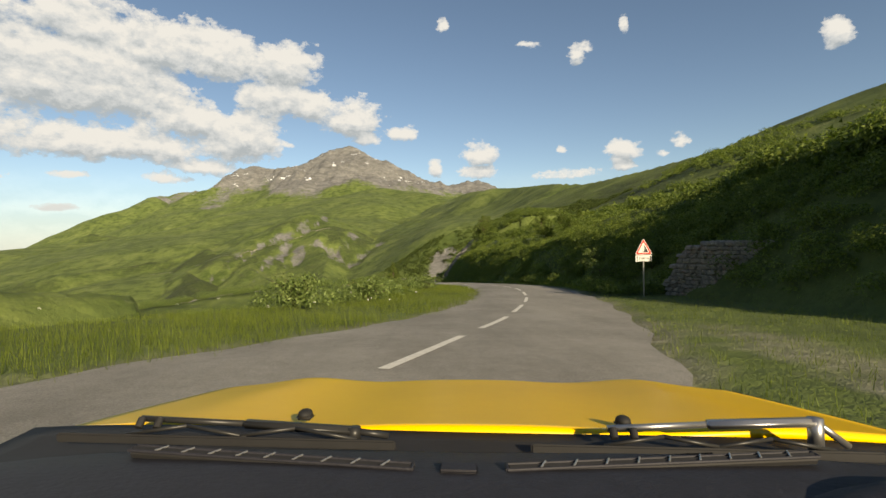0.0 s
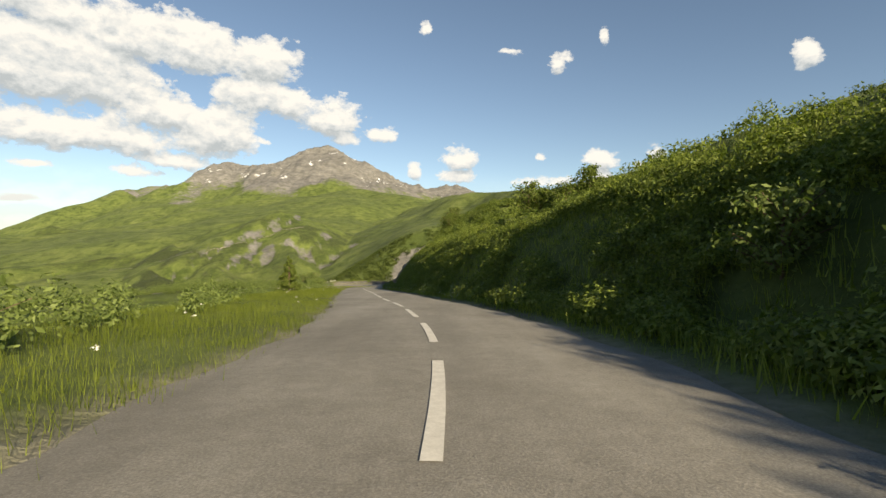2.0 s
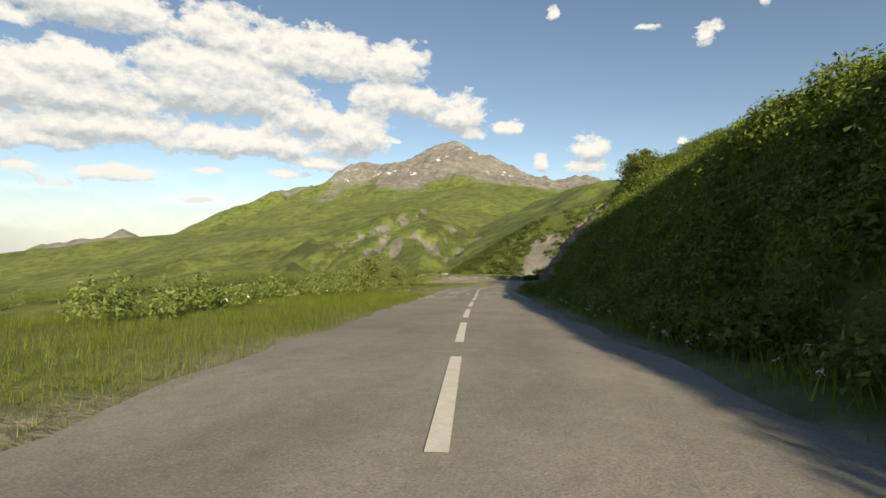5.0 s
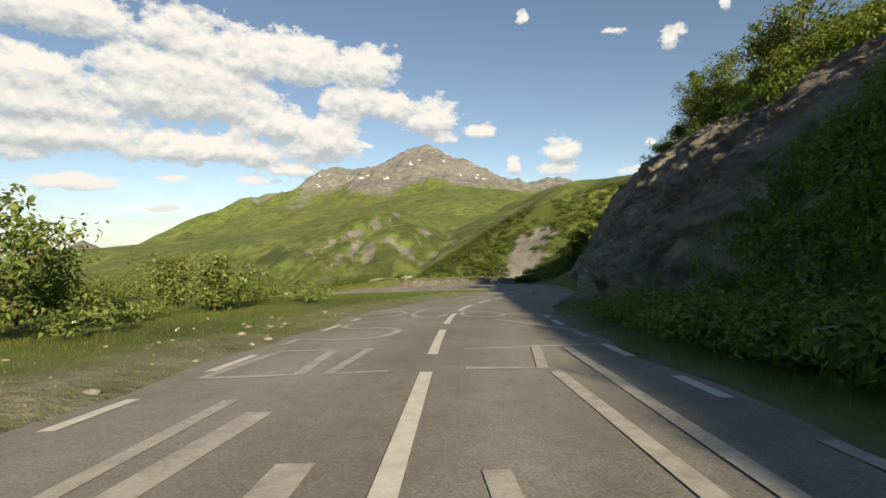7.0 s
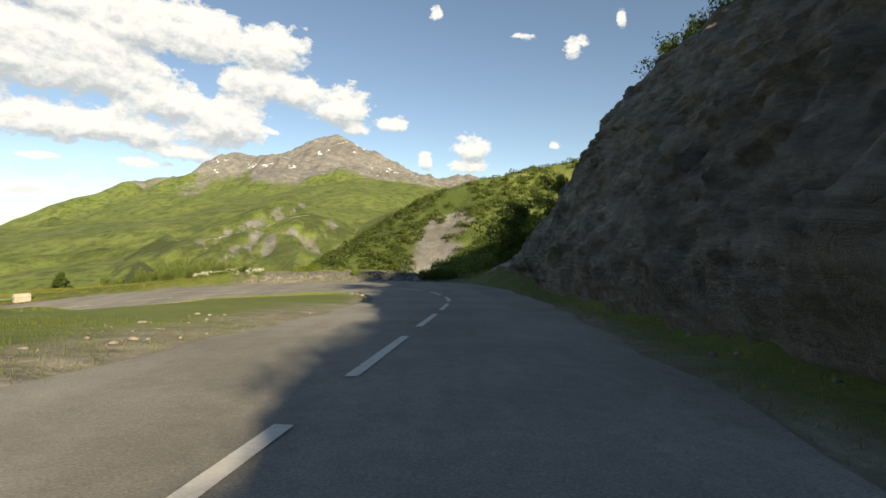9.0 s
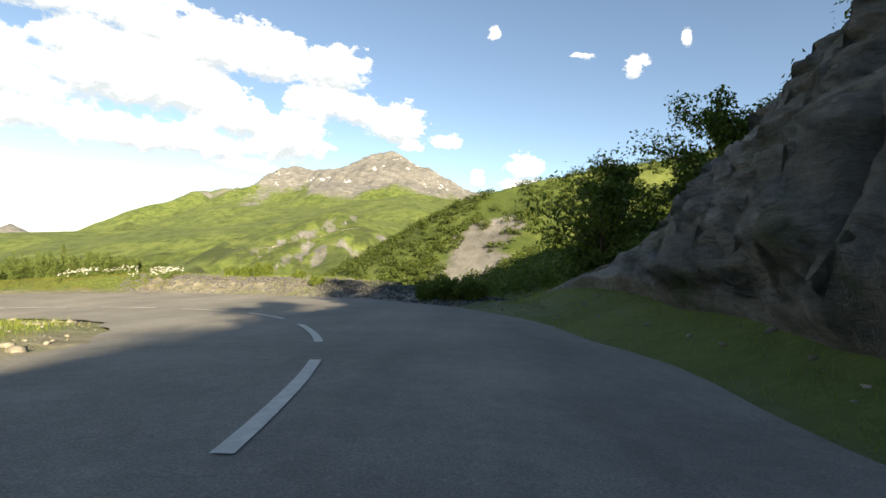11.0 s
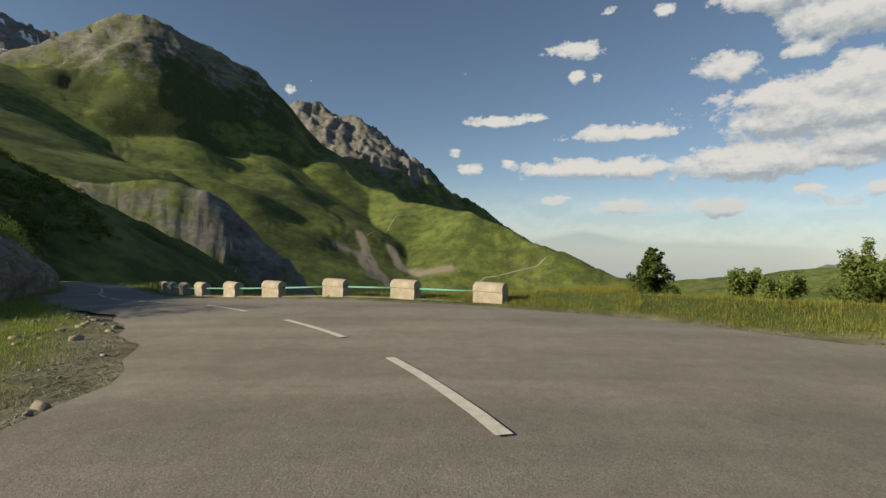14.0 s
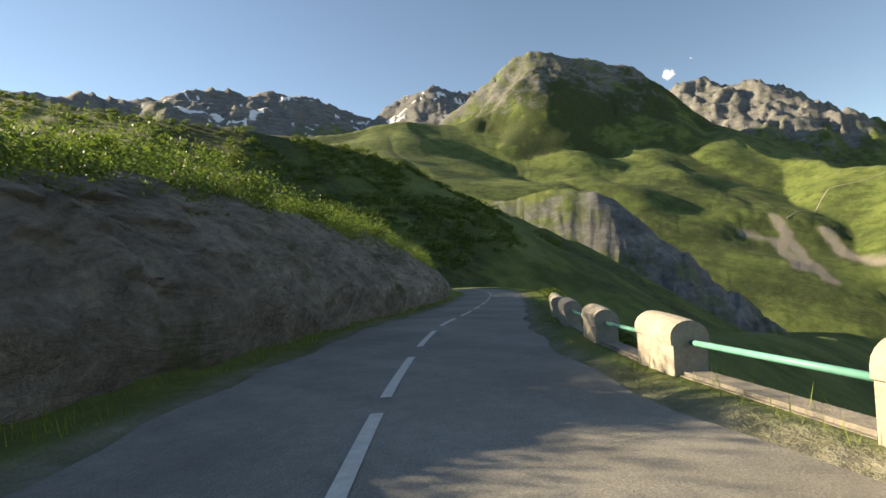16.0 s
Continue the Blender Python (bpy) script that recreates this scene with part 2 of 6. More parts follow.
def part(name, bm, mat, parent=None, label="", shade=False):
    me = bpy.data.meshes.new(name)
    bm.to_mesh(me)
    bm.free()
    me.materials.append(mat)
    if shade:
        me.polygons.foreach_set("use_smooth", np.ones(len(me.polygons), bool))
    ob = new(name, me)
    ob.parent = parent
    return tagged(ob, label)


def box(bm, size, centre, bevel=0.0, turn=None):
    """A box with rounded edges, added to bm."""
    m = Matrix.Translation(centre) @ (turn.to_4x4() if turn else Matrix()) @ Matrix.Diagonal((*size, 1))
    vs = bmesh.ops.create_cube(bm, size=1, matrix=m)["verts"]
    if bevel:
        bmesh.ops.bevel(bm, geom=list({e for v in vs for e in v.link_edges}), offset=bevel, segments=2, affect="EDGES")


def rod(bm, a, b, radius, sides=10):
    a, b = Vector(a), Vector(b)
    m = Matrix.Translation((a + b) / 2) @ (b - a).to_track_quat("Z", "Y").to_matrix().to_4x4()
    bmesh.ops.create_cone(bm, cap_ends=True, segments=sides, radius1=radius, radius2=radius, depth=(b - a).length, matrix=m)


# ---- the road's line: x, y, z, half widths to both sides, verge and bank on the left, verge and bank on the right ----
# bank: slope, and the height that it gains in the end (below nought: it falls away)
LINE = [
    (-40, -105, 8.0, 2.6, 2.6, 5, .5, -30, 9, .6, 6), (-22, -60, 4.7, 2.6, 2.6, 5, .5, -30, 9, .6, 6), (-13.2, -34, 2.8, 2.6, 2.6, 5, .5, -30, 16, .3, 4),
    (-6.6, -14, 1.2, 2.9, 2.8, 5, .5, -30, 16, .3, 3), (-2.15, 0, 0.1, 3.2, 2.8, 5, .5, -30, 12.5, .5, 3), (0.2, 7, -0.5, 2.7, 2.9, 5, .5, -30, 6.6, .9, 4.6), (2.02, 12.7, -1.0, 2.3, 3.0, 5, .5, -30, 5.2, 1.3, 5.5),
    (4.02, 21, -1.55, 2.3, 2.9, 5, .5, -30, 3.6, 1.6, 5), (5.0, 30, -2.05, 2.5, 2.7, 5, .5, -30, 2.2, 1.7, 4.8), (4.5, 39, -2.65, 2.5, 2.6, 5, .5, -30, 1.4, 1.7, 4.72),
    (3.2, 48.4, -3.35, 2.5, 2.6, 5, .5, -30, 1.2, 1.6, 4.72), (1.5, 62, -4.35, 2.5, 2.5, 5, .5, -30, 1.2, 1.8, 4.8), (-0.2, 75, -5.4, 2.5, 2.5, 5.5, .5, -30, 1.5, 2.0, 5.5),
    (-1.6, 88, -6.45, 2.6, 2.5, 6, .45, -30, 2.2, 1.9, 6), (-2.7, 98, -7.25, 2.8, 2.6, 7, .35, -12, 2.6, 1.9, 6), (-3.0, 104, -7.7, 2.7, 2.8, 7, .3, -4, 2.6, 1.8, 5.4),
    (-2.5, 110, -8.15, 2.7, 3.0, 7, .2, -2, 2.0, 1.7, 6.8), (-1.4, 118, -8.8, 2.9, 3.3, 6, .15, -2, 1.4, 2.2, 9.0), (0.0, 129, -9.7, 3.1, 3.6, 5, .1, -1, 1.2, 2.8, 12.4),
    (0.0, 134, -10.05, 3.2, 3.8, 5, .1, -.5, 1.2, 2.8, 13.0), (-1.0, 139, -10.35, 3.3, 4.8, 5, .1, .4, 1.8, 1.5, 10), (-3.6, 143.6, -10.7, 3.4, 6.5, 5, .1, .5, 4, .6, 4),
    (-7.7, 147.4, -11.15, 3.5, 8.0, 5, .1, .5, 2.5, .5, -10), (-13.5, 149.8, -11.6, 3.4, 8.0, 5, .1, .5, 5.5, .5, -14), (-19.2, 149.1, -11.9, 3.2, 8.0, 4, .1, .6, 7.0, .5, -16),
    (-24.6, 146.6, -12.2, 2.9, 7.1, 3, .2, .8, 7.5, .5, -16), (-29.5, 142.4, -12.48, 2.6, 4.5, 3.4, .9, 2.3, 4, .6, -18), (-33.0, 138.6, -12.85, 2.5, 3.2, 2.6, 1.4, 2.6, 1.2, .7, -20),
    (-38.0, 133.4, -13.4, 2.4, 2.6, 1.3, 2.2, 3.8, 1.0, .8, -22), (-43.5, 128.6, -13.85, 2.4, 2.5, 0.9, 2.4, 4.5, 1.0, .8, -25), (-50, 124, -14.4, 2.4, 2.4, 0.9, 2.4, 4.66, 1.2, .8, -25),
    (-60, 116.5, -15.2, 2.4, 2.4, 1.0, 1.9, 4.66, 1.5, .7, -25), (-72, 106.5, -16.1, 2.5, 2.5, 1.0, 1.2, 4.66, 2, .6, -25), (-84, 94, -17.1, 2.5, 2.5, 1.0, .8, 9, 2.5, .6, -25),
    (-94, 78, -18.2, 2.5, 2.5, 1.0, .8, 16, 2.5, .6, -25), (-99, 60, -19.4, 2.5, 2.5, 1.0, .8, 30, 2.5, .6, -25), (-100, 40, -20.6, 2.5, 2.5, 1.0, .8, 30, 2.5, .6, -25)]
APEX_ROW = 23


def spline(table, step=0.8):
    """Even steps along a smooth curve through the rows; gives samples and the row that each belongs to."""
    p = np.array(table, float)
    q = np.vstack([2 * p[0] - p[1], p, 2 * p[-1] - p[-2]])
    out, row = [], []
    for i in range(len(p) - 1):
        a, b, c, d = q[i:i + 4]
        n = max(2, int(np.linalg.norm((c - b)[:2]) / step))
        for k in range(n):
            u = k / n
            s = b + 0.5 * u * (c - a + u * (2 * a - 5 * b + 4 * c - d + u * (3 * (b - c) + d - a)))
            s[3:] = b[3:] * (1 - u) + c[3:] * u
            out.append(s), row.append(i + u)
    return np.array(out), np.array(row)


CL, CL_ROW = spline(LINE)
TAN = np.gradient(CL[:, :2], axis=0)
TAN /= np.linalg.norm(TAN, axis=1)[:, None]
RIGHT = np.stack([TAN[:, 1], -TAN[:, 0]], 1)
ARC = np.concatenate([[0], np.cumsum(np.linalg.norm(np.diff(CL[:, :2], axis=0), axis=1))])
APEX = int(np.argmin(np.abs(CL_ROW - APEX_ROW)))


def leg_height(x, y, lo, hi):
    """Height of the land by the nearest of the road's samples lo to hi; also distance, offset and sample."""
    best, idx = np.full(x.shape, 1e18), np.zeros(x.shape, int)
    for i in range(lo, hi):
        d2 = (x - CL[i, 0]) ** 2 + (y - CL[i, 1]) ** 2
        m = d2 < best
        best[m], idx[m] = d2[m], i
    dx, dy = x - CL[idx, 0], y - CL[idx, 1]
    off, along = dx * RIGHT[idx, 0] + dy * RIGHT[idx, 1], dx * TAN[idx, 0] + dy * TAN[idx, 1]
    slope = np.gradient(CL[:, 2], ARC)[idx]
    road = CL[idx, 2] + slope * np.clip(along, -2, 2)
    c = CL[idx]
    dist = np.sqrt(best)
    side = off > 0
    wide = np.where(side, c[:, 4], c[:, 3])
    verge, k, h = np.where(side, c[:, 8], c[:, 5]), np.where(side, c[:, 9], c[:, 6]), np.where(side, c[:, 10], c[:, 7])
    e = np.where((idx > lo) & (idx < hi - 1), np.abs(off), dist) - wide
    f = np.maximum(e - verge, 0)
    hh = np.where(np.abs(h) < 0.05, 0.05, h)
    z = road + hh * (1 - np.exp(-k * f / np.abs(hh))) + np.where(h > 4.7, np.where(side & (h < 4.9), 0.13, 0.20), 0.0) * np.minimum(f, 25) + np.where(side & (h > 6.6), 0.34, 0.0) * np.clip(f - 6, 0, 14)
    z += np.clip(e, 0, verge) * 0.015
    z = np.where(e < 0, road - 0.10, z - 0.10 * np.exp(-np.maximum(e, 0) / 0.25))
    return z, dist, e, f, idx, side


# crests of the hills and mountains round about: points, fall to both sides, heights between which grass turns to rock, snow, gully depth and size
BEND = (-26.0, 145.0, -11.2)


def bearings(rows, eye=BEND):
    """Crest points from bearing (degrees, anticlockwise from +y), elevation and distance, as they stand round a place on the road."""
    return [(eye[0] - d * math.sin(radians(a)), eye[1] + d * math.cos(radians(a)), eye[2] + d * math.tan(radians(e))) for a, e, d in rows]


RIDGES = [
    # wooded hill above the lower road
    dict(at=bearings([(188, 16.5, 520), (178, 16.4, 420), (171, 15.4, 330), (164, 14.8, 280), (156, 14.4, 260), (150, 13.5, 260), (145, 12.4, 265), (140, 10.7, 270), (136, 8.6, 275), (131.5, 6.2, 285), (126, 3.5, 300), (120, .5, 310)]),
         fall=.62, rock=(400, 500), scrub=.6, gully=(.22, 30)),
    # crag with a grassy top
    dict(at=bearings([(140, 6.0, 480), (132, 6.1, 440), (126, 6.3, 430), (120, 6.7, 420), (117.6, 6.4, 415), (116, 5.3, 412), (114, 2.8, 410), (111.5, -.2, 408), (108.5, -4.6, 405), (105, -8, 400)]),
         fall=.95, rock=(37, 27), bare=.62, scrub=.5, crag=True, gully=(.40, 34)),
    # far snowy range
    dict(at=bearings([(192, 16, 3000), (180, 16.2, 3000), (173, 16.2, 3000), (169, 16.7, 3000), (165, 16.8, 3000), (161.5, 18.3, 2980), (159, 18.6, 2970), (156, 18.6, 2950), (152.5, 18.1, 2950), (148.5, 17.6, 2930),
                      (145, 16.6, 2920), (141.5, 16.1, 2900), (139, 16.8, 2880), (136.5, 19.0, 2850), (135, 18.8, 2850), (132.5, 18.3, 2830), (129.8, 18.2, 2800), (125, 17, 2750)]), fall=.62, rock=(380, 720), snow=.3, jag=70, gully=(.34, 160)),
    # green shoulder before it
    dict(at=bearings([(158, 13.6, 1200), (150, 14.2, 1300), (143.5, 15.2, 1400), (139.5, 15.4, 1450), (133, 14.8, 1550), (129.5, 16.2, 1650)]), fall=.48, rock=(900, 999), scrub=.25, gully=(.16, 110)),
    # the domed peak, the apron below it, and the long edge that falls to the valley
    dict(at=bearings([(132.5, 14.5, 1780), (130.4, 16.6, 1700), (129, 19.0, 1690), (127.5, 20.2, 1680), (125.5, 21.3, 1670), (123.5, 21.8, 1660), (121.5, 21.3, 1660), (119, 20.5, 1670), (116, 19.8, 1680), (114, 19.0, 1690),
                      (112.5, 18.0, 1700), (111, 16.7, 1710), (109.3, 14.6, 1705)]), fall=1.0, rock=(330, 520), bare=.55, scrub=.95, jag=34, gully=(.50, 70)),
    dict(at=bearings([(140, 9.5, 1400), (133, 11.5, 1450), (128, 12.6, 1450), (122, 12.6, 1420), (117, 12.2, 1480)]), fall=.46, rock=(310, 420), bare=.5, scrub=.55, gully=(.26, 75)),
    dict(at=bearings([(109.3, 14.4, 1705), (108.2, 13.0, 1660), (104.1, 10.2, 1500), (99.4, 7.2, 1330), (95, 5.7, 1190), (91, 5.0, 1090), (87, 4.4, 1010)]), fall=.56, rock=(290, 400), bare=.6, scrub=.45, gully=(.26, 70)),
    dict(at=bearings([(90, 4.9, 1070), (87, 4.6, 1010), (84, 3.2, 960), (80, 1.5, 900), (76.5, .4, 860), (72.6, -1.5, 830), (69, -2.7, 800), (64, -5, 780)]), fall=.55, rock=(900, 999), scrub=.4, gully=(.16, 70)),
    dict(at=bearings([(129, 18.5, 1680), (128.5, 13.5, 1450), (126, 8.5, 1200)]), fall=.72, rock=(300, 460), bare=.6, scrub=.4, jag=20, gully=(.24, 80)),
    # jagged ridge behind it
    dict(at=bearings([(113, 13.6, 2250), (109.8, 14.9, 2250), (107.2, 15.9, 2250), (105, 15.9, 2250), (103.4, 15.0, 2240), (101.8, 15.3, 2230), (99.3, 13.6, 2220), (96.8, 11.4, 2210), (94.2, 9.4, 2200), (91.5, 7.9, 2200), (89, 6.6, 2200),
                      (86, 4.9, 2200), (83, 2.9, 2200), (80, 1.0, 2200), (76, -1.5, 2200)]), fall=.78, rock=(150, 330), bare=.74, snow=.12, scrub=.5, jag=75, pin=70, gully=(.50, 42)),
    # hillside to the east of the first straight
    dict(at=bearings([(344, 5.9, 330), (340, 6.6, 300), (335, 7.5, 270), (328.4, 8.9, 240), (322.7, 11.0, 215), (316, 12.9, 200), (305, 14.8, 190), (290, 16, 185), (270, 16, 185)], (0, 0, 0.98)), fall=.42, rock=(900, 999), scrub=.5, gully=(.14, 22)),
    dict(at=[(-23, 213, -15), (-13, 219, -8), (-3, 224, 0), (2, 227, 3), (14, 231, 7), (30, 236, 11), (46, 239, 14.5), (90, 235, 20)], fall=.62, rock=(400, 500), gully=(.10, 9)),
    dict(at=[(-690, 4030, 770), (-660, 3780, 560), (-600, 3450, 410)], fall=.60, rock=(250, 420), snow=.2, gully=(.34, 110)),
    dict(at=[(-1400, 3835, 620), (-1300, 3520, 410), (-1150, 3200, 270)], fall=.58, rock=(280, 440), snow=.2, gully=(.34, 110)),
    dict(at=[(-1035, 3955, 665), (-960, 3650, 480), (-900, 3400, 360)], fall=.58, rock=(260, 430), snow=.2, gully=(.34, 110)),
    dict(at=[(-295, 4080, 615), (-310, 3750, 440), (-340, 3400, 320)], fall=.58, rock=(260, 430), snow=.2, gully=(.34, 110)),
    dict(at=[(-2030, 3535, 380), (-1800, 3250, 260), (-1600, 2950, 170)], fall=.5, rock=(330, 480), gully=(.3, 120)),
    dict(at=[(165, 4085, 490), (120, 3750, 380), (60, 3400, 300)], fall=.55, rock=(260, 430), snow=.3, gully=(.34, 110)),
    dict(at=[(-1125, 2210, 92), (-1000, 1900, 30), (-860, 1600, -20), (-760, 1300, -60)], fall=.34, rock=(900, 999), scrub=.75, gully=(.22, 80)),
    dict(at=[(-650, 2505, 235), (-600, 2150, 130), (-480, 1800, 70), (-420, 1500, 60)], fall=.30, rock=(900, 999), scrub=.3, gully=(.22, 90)),
    dict(at=[(-560, 1260, 13), (-520, 1050, -40), (-430, 820, -75), (-340, 600, -95)], fall=.5, rock=(900, 999), scrub=.9, gully=(.3, 50)),
    dict(at=[(-455, 1310, 50), (-400, 1100, -10), (-320, 880, -60), (-240, 650, -90)], fall=.5, rock=(900, 999), scrub=.35, gully=(.35, 45)),
    dict(at=[(-340, 1345, 86), (-270, 1120, 10), (-190, 880, -50), (-120, 650, -85)], fall=.5, rock=(900, 999), scrub=.35, gully=(.35, 45)),
    dict(at=[(-2375, 3310, 168), (-2200, 3430, 296), (-2030, 3535, 386), (-1795, 3665, 434), (-1555, 3775, 551), (-1400, 3835, 631), (-1280, 3880, 600), (-1035, 3955, 680), (-845, 4000, 775), (-690, 4030, 818),
             (-530, 4055, 740), (-295, 4080, 624), (-65, 4090, 545), (165, 4085, 498), (390, 4070, 514), (545, 4050, 442), (855, 3995, 282)], fall=.48, rock=(270, 480), snow=.19, jag=60, gully=(.30, 170)),
    dict(at=[(-1690, 1650, -2), (-1565, 1775, 16), (-1385, 1925, 35), (-1125, 2210, 92), (-890, 2320, 155), (-650, 2505, 235), (-470, 2645, 272), (-265, 2775, 323), (-45, 2790, 271), (230, 2780, 235), (700, 2700, 260)],
         fall=.22, rock=(900, 999), gully=(.10, 160)),
    dict(at=[(-880, 1050, -57), (-805, 1115, -42), (-680, 1195, -27), (-560, 1260, 13), (-455, 1310, 56), (-340, 1345, 92), (-220, 1370, 59), (-115, 1385, 3), (-40, 1390, -37)], fall=.40, rock=(900, 999), scrub=.6, gully=(.32, 80)),
    dict(at=[(-3600, 3000, -10), (-3435, 3225, 36), (-3370, 3300, 50), (-3290, 3375, 84), (-3190, 3475, -10)], fall=.5, rock=(-120, -40), gully=(.12, 120)),
    dict(at=[(-2440, 1055, -190), (-2375, 1215, -130), (-2250, 1450, -98), (-2060, 1735, -42), (-1680, 2130, 24), (-1540, 2245, 80)], fall=.30, rock=(900, 999), scrub=.5, gully=(.16, 120)),
    dict(at=[(420, 500, 60), (260, 900, 110), (160, 1500, 160), (200, 2300, 240)], fall=.40, rock=(900, 999), gully=(.12, 90)),
    dict(at=[(300, -400, 150), (240, -160, 90), (250, 60, 75), (330, 330, 70)], fall=.42, rock=(900, 999), gully=(.08, 50)),
]

# pale scree chutes low on the great slope: points from the top down, and width
SCREE = [([(-944, -26), (-846, 17), (-720, 70)], 14), ([(-878, -56), (-882, -14), (-769, 30)], 15), ([(-941, 35), (-865, 68), (-848, 108), (-854, 150)], 17)]
# grey gullies worn into the slope across the valley
GULLIES = [([(-312, 1319), (-338, 1233), (-381, 1196), (-418, 1149), (-437, 1068), (-445, 980)], 20), ([(-316, 1116), (-304, 1052), (-296, 950)], 13), ([(-281, 1130), (-241, 1106), (-225, 1030)], 13),
           ([(-204, 1222), (-215, 1130), (-222, 1030)], 15), ([(-354, 1168), (-352, 1075), (-341, 913)], 14), ([(-117, 1247), (-162, 1104), (-170, 1000)], 16)]


def ragged_lane(x, y, pts, wide, rag):
    """How far places lie in a ragged lane along the points, 0 to 1, and how far down it."""
    best, down = np.full(x.shape, 1e9), np.zeros(x.shape)
    for k, ((ax, ay), (bx, by)) in enumerate(zip(pts[:-1], pts[1:])):
        u = np.clip(((x - ax) * (bx - ax) + (y - ay) * (by - ay)) / ((bx - ax) ** 2 + (by - ay) ** 2), 0, 1)
        far = np.hypot(x - ax - u * (bx - ax), y - ay - u * (by - ay))
        m = far < best
        best[m], down[m] = far[m], (k + u[m]) / (len(pts) - 1)
    best = best + rag * (fbm(x / rag / 1.3 + 4, y / rag / 1.3, 4) - 0.5)
    return smooth(wide, 0.35 * wide, best), down


def land(x, y):
    """Height of the land at x, y (arrays), and how far it is rock, bare dirt or snow."""
    x, y = np.asarray(x, float), np.asarray(y, float)
    zu, du, eu, fu, iu, su = leg_height(x, y, 0, APEX)
    zl, dl, el, fl, il, sl = leg_height(x, y, APEX, len(CL))
    w = smooth(-0.45, 0.45, (du - dl) / (du + dl + 1e-6))
    near = zu * (1 - w) + zl * w
    e, f = np.where(du < dl, eu, el), np.where(du < dl, fu, fl)
    idx, side = np.where(du < dl, iu, il), np.where(du < dl, su, sl)
    d = np.minimum(du, dl)
    # rolling valley floor and slopes beyond
    west = np.clip(-x - 20 - 0.25 * np.maximum(y - 60, 0), 0, 900)
    base = -16 - 0.16 * west - 0.06 * np.clip(y - 150, 0, 1500) + 0.30 * np.clip(x + 10, 0, 250) * smooth(190, 120, y)
    base -= 22 * np.minimum(1, smooth(0, -40, x) * smooth(90, 140, y) + smooth(165, 200, y) * smooth(60, 10, x))
    base += 10 * (fbm(x / 90 + 3, y / 90, 4) - 0.5) * smooth(60, 200, d)
    t = smooth(18, 75, d)
    z = near * (1 - t) + base * t
    lump = smooth(0.5, 4, f) * (1 - t)
    z += lump * (1.3 * (fbm(x / 5 + 11, y / 5, 4) - 0.5) + 0.4 * (fbm(x / 1.4, y / 1.4, 3) - 0.5))
    rock, snow, scrub = np.zeros_like(z), np.zeros_like(z), np.zeros_like(z)
    steep = smooth(1.5, 2.2, np.where(side, CL[idx, 9], CL[idx, 6])) * (np.where(side, CL[idx, 10], CL[idx, 7]) > 2)
    rock = np.maximum(rock, steep * smooth(0.1, 0.6, f) * smooth(8.5, 6.0, f) * (d < 30) * (CL_ROW[idx] > 13.8))
    dirt = smooth(1.0, 0.15, e) * 0.55 * (d < 14)
    start = smooth(26, 18, y) * side * (e < 4.5) * (y < 30) * (e > -0.5)
    dirt = np.maximum(dirt, 0.62 * start * smooth(0.5, 1.1, e + 0.08 * (y - 8)) * smooth(3.0, 1.8, e + 0.08 * (y - 8)) * smooth(13, 7, y))
    outer = (CL_ROW[idx] > 20.5) & (CL_ROW[idx] < 28) & side
    dirt = np.maximum(dirt, np.where(outer, np.where(CL_ROW[idx] < 23.5, 0.8 * smooth(4.4, 3.0, e), 0.6 * smooth(0.9, 0.3, e)), 0))
    heap = np.interp(CL_ROW[idx], [20.5, 21.6, 22.4, 23.4, 24.2, 25.0, 25.5, 26.2], [0, 0.45, 0.72, 0.75, 0.62, 0.50, 0.12, 0])
    z += np.where(outer, heap * smooth(0.1, np.where(CL_ROW[idx] < 23.5, 1.9, 2.6), e) * (0.45 + 0.55 * smooth(9, 4, e)) + 0.3 * heap * smooth(0.2, 1, e) * (fbm(x / 1.1 + 2, y / 1.1, 4) - 0.5), 0)
    inner = (CL_ROW[idx] > 18) & (CL_ROW[idx] < 27) & ~side
    dirt = np.maximum(dirt, np.where(inner, 0.5 * smooth(1.6, 0.5, e), 0))
    left_lay = (CL_ROW[idx] > 13.2) & (CL_ROW[idx] < 18) & ~side & (du < dl)
    dirt = np.maximum(dirt, np.where(left_lay, 0.62 * smooth(3.2, 0.8, e), 0))
    for r in RIDGES:
        p = np.array(r["at"], float)
        gap = np.hypot(np.maximum(0, np.maximum(x.min() - p[:, 0], p[:, 0] - x.max())), np.maximum(0, np.maximum(y.min() - p[:, 1], p[:, 1] - y.max())))
        if np.max(p[:, 2] - r["fall"] * gap) < -60:
            continue
        top, dist, vert = np.full(z.shape, -1e9), np.zeros_like(z), np.zeros_like(z)
        run = 0.0
        bend = 0.9 * r["gully"][1]
        xw, yw = (x + bend * (vnoise(x / bend / 1.6, y / bend / 1.6) - 0.5), y + bend * (vnoise(x / bend / 1.6 + 50, y / bend / 1.6 + 9) - 0.5)) if r["gully"][1] > 40 else (x, y)
        for a, b in zip(p[:-1], p[1:]):
            ab = (b - a)[:2]
            u = np.clip(((xw - a[0]) * ab[0] + (yw - a[1]) * ab[1]) / (ab @ ab), 0, 1)
            dd = np.hypot(xw - a[0] - u * ab[0], yw - a[1] - u * ab[1])
            cz = a[2] + u * (b[2] - a[2])
            h = cz - r["fall"] * dd
            m = h > top
            top[m], dist[m], vert[m] = h[m], dd[m], run + u[m] * math.hypot(*ab)
            run += math.hypot(*ab)
        amp, size = r["gully"]
        near = np.flatnonzero(top + 0.6 * size > z - 4)
        if not len(near):
            continue
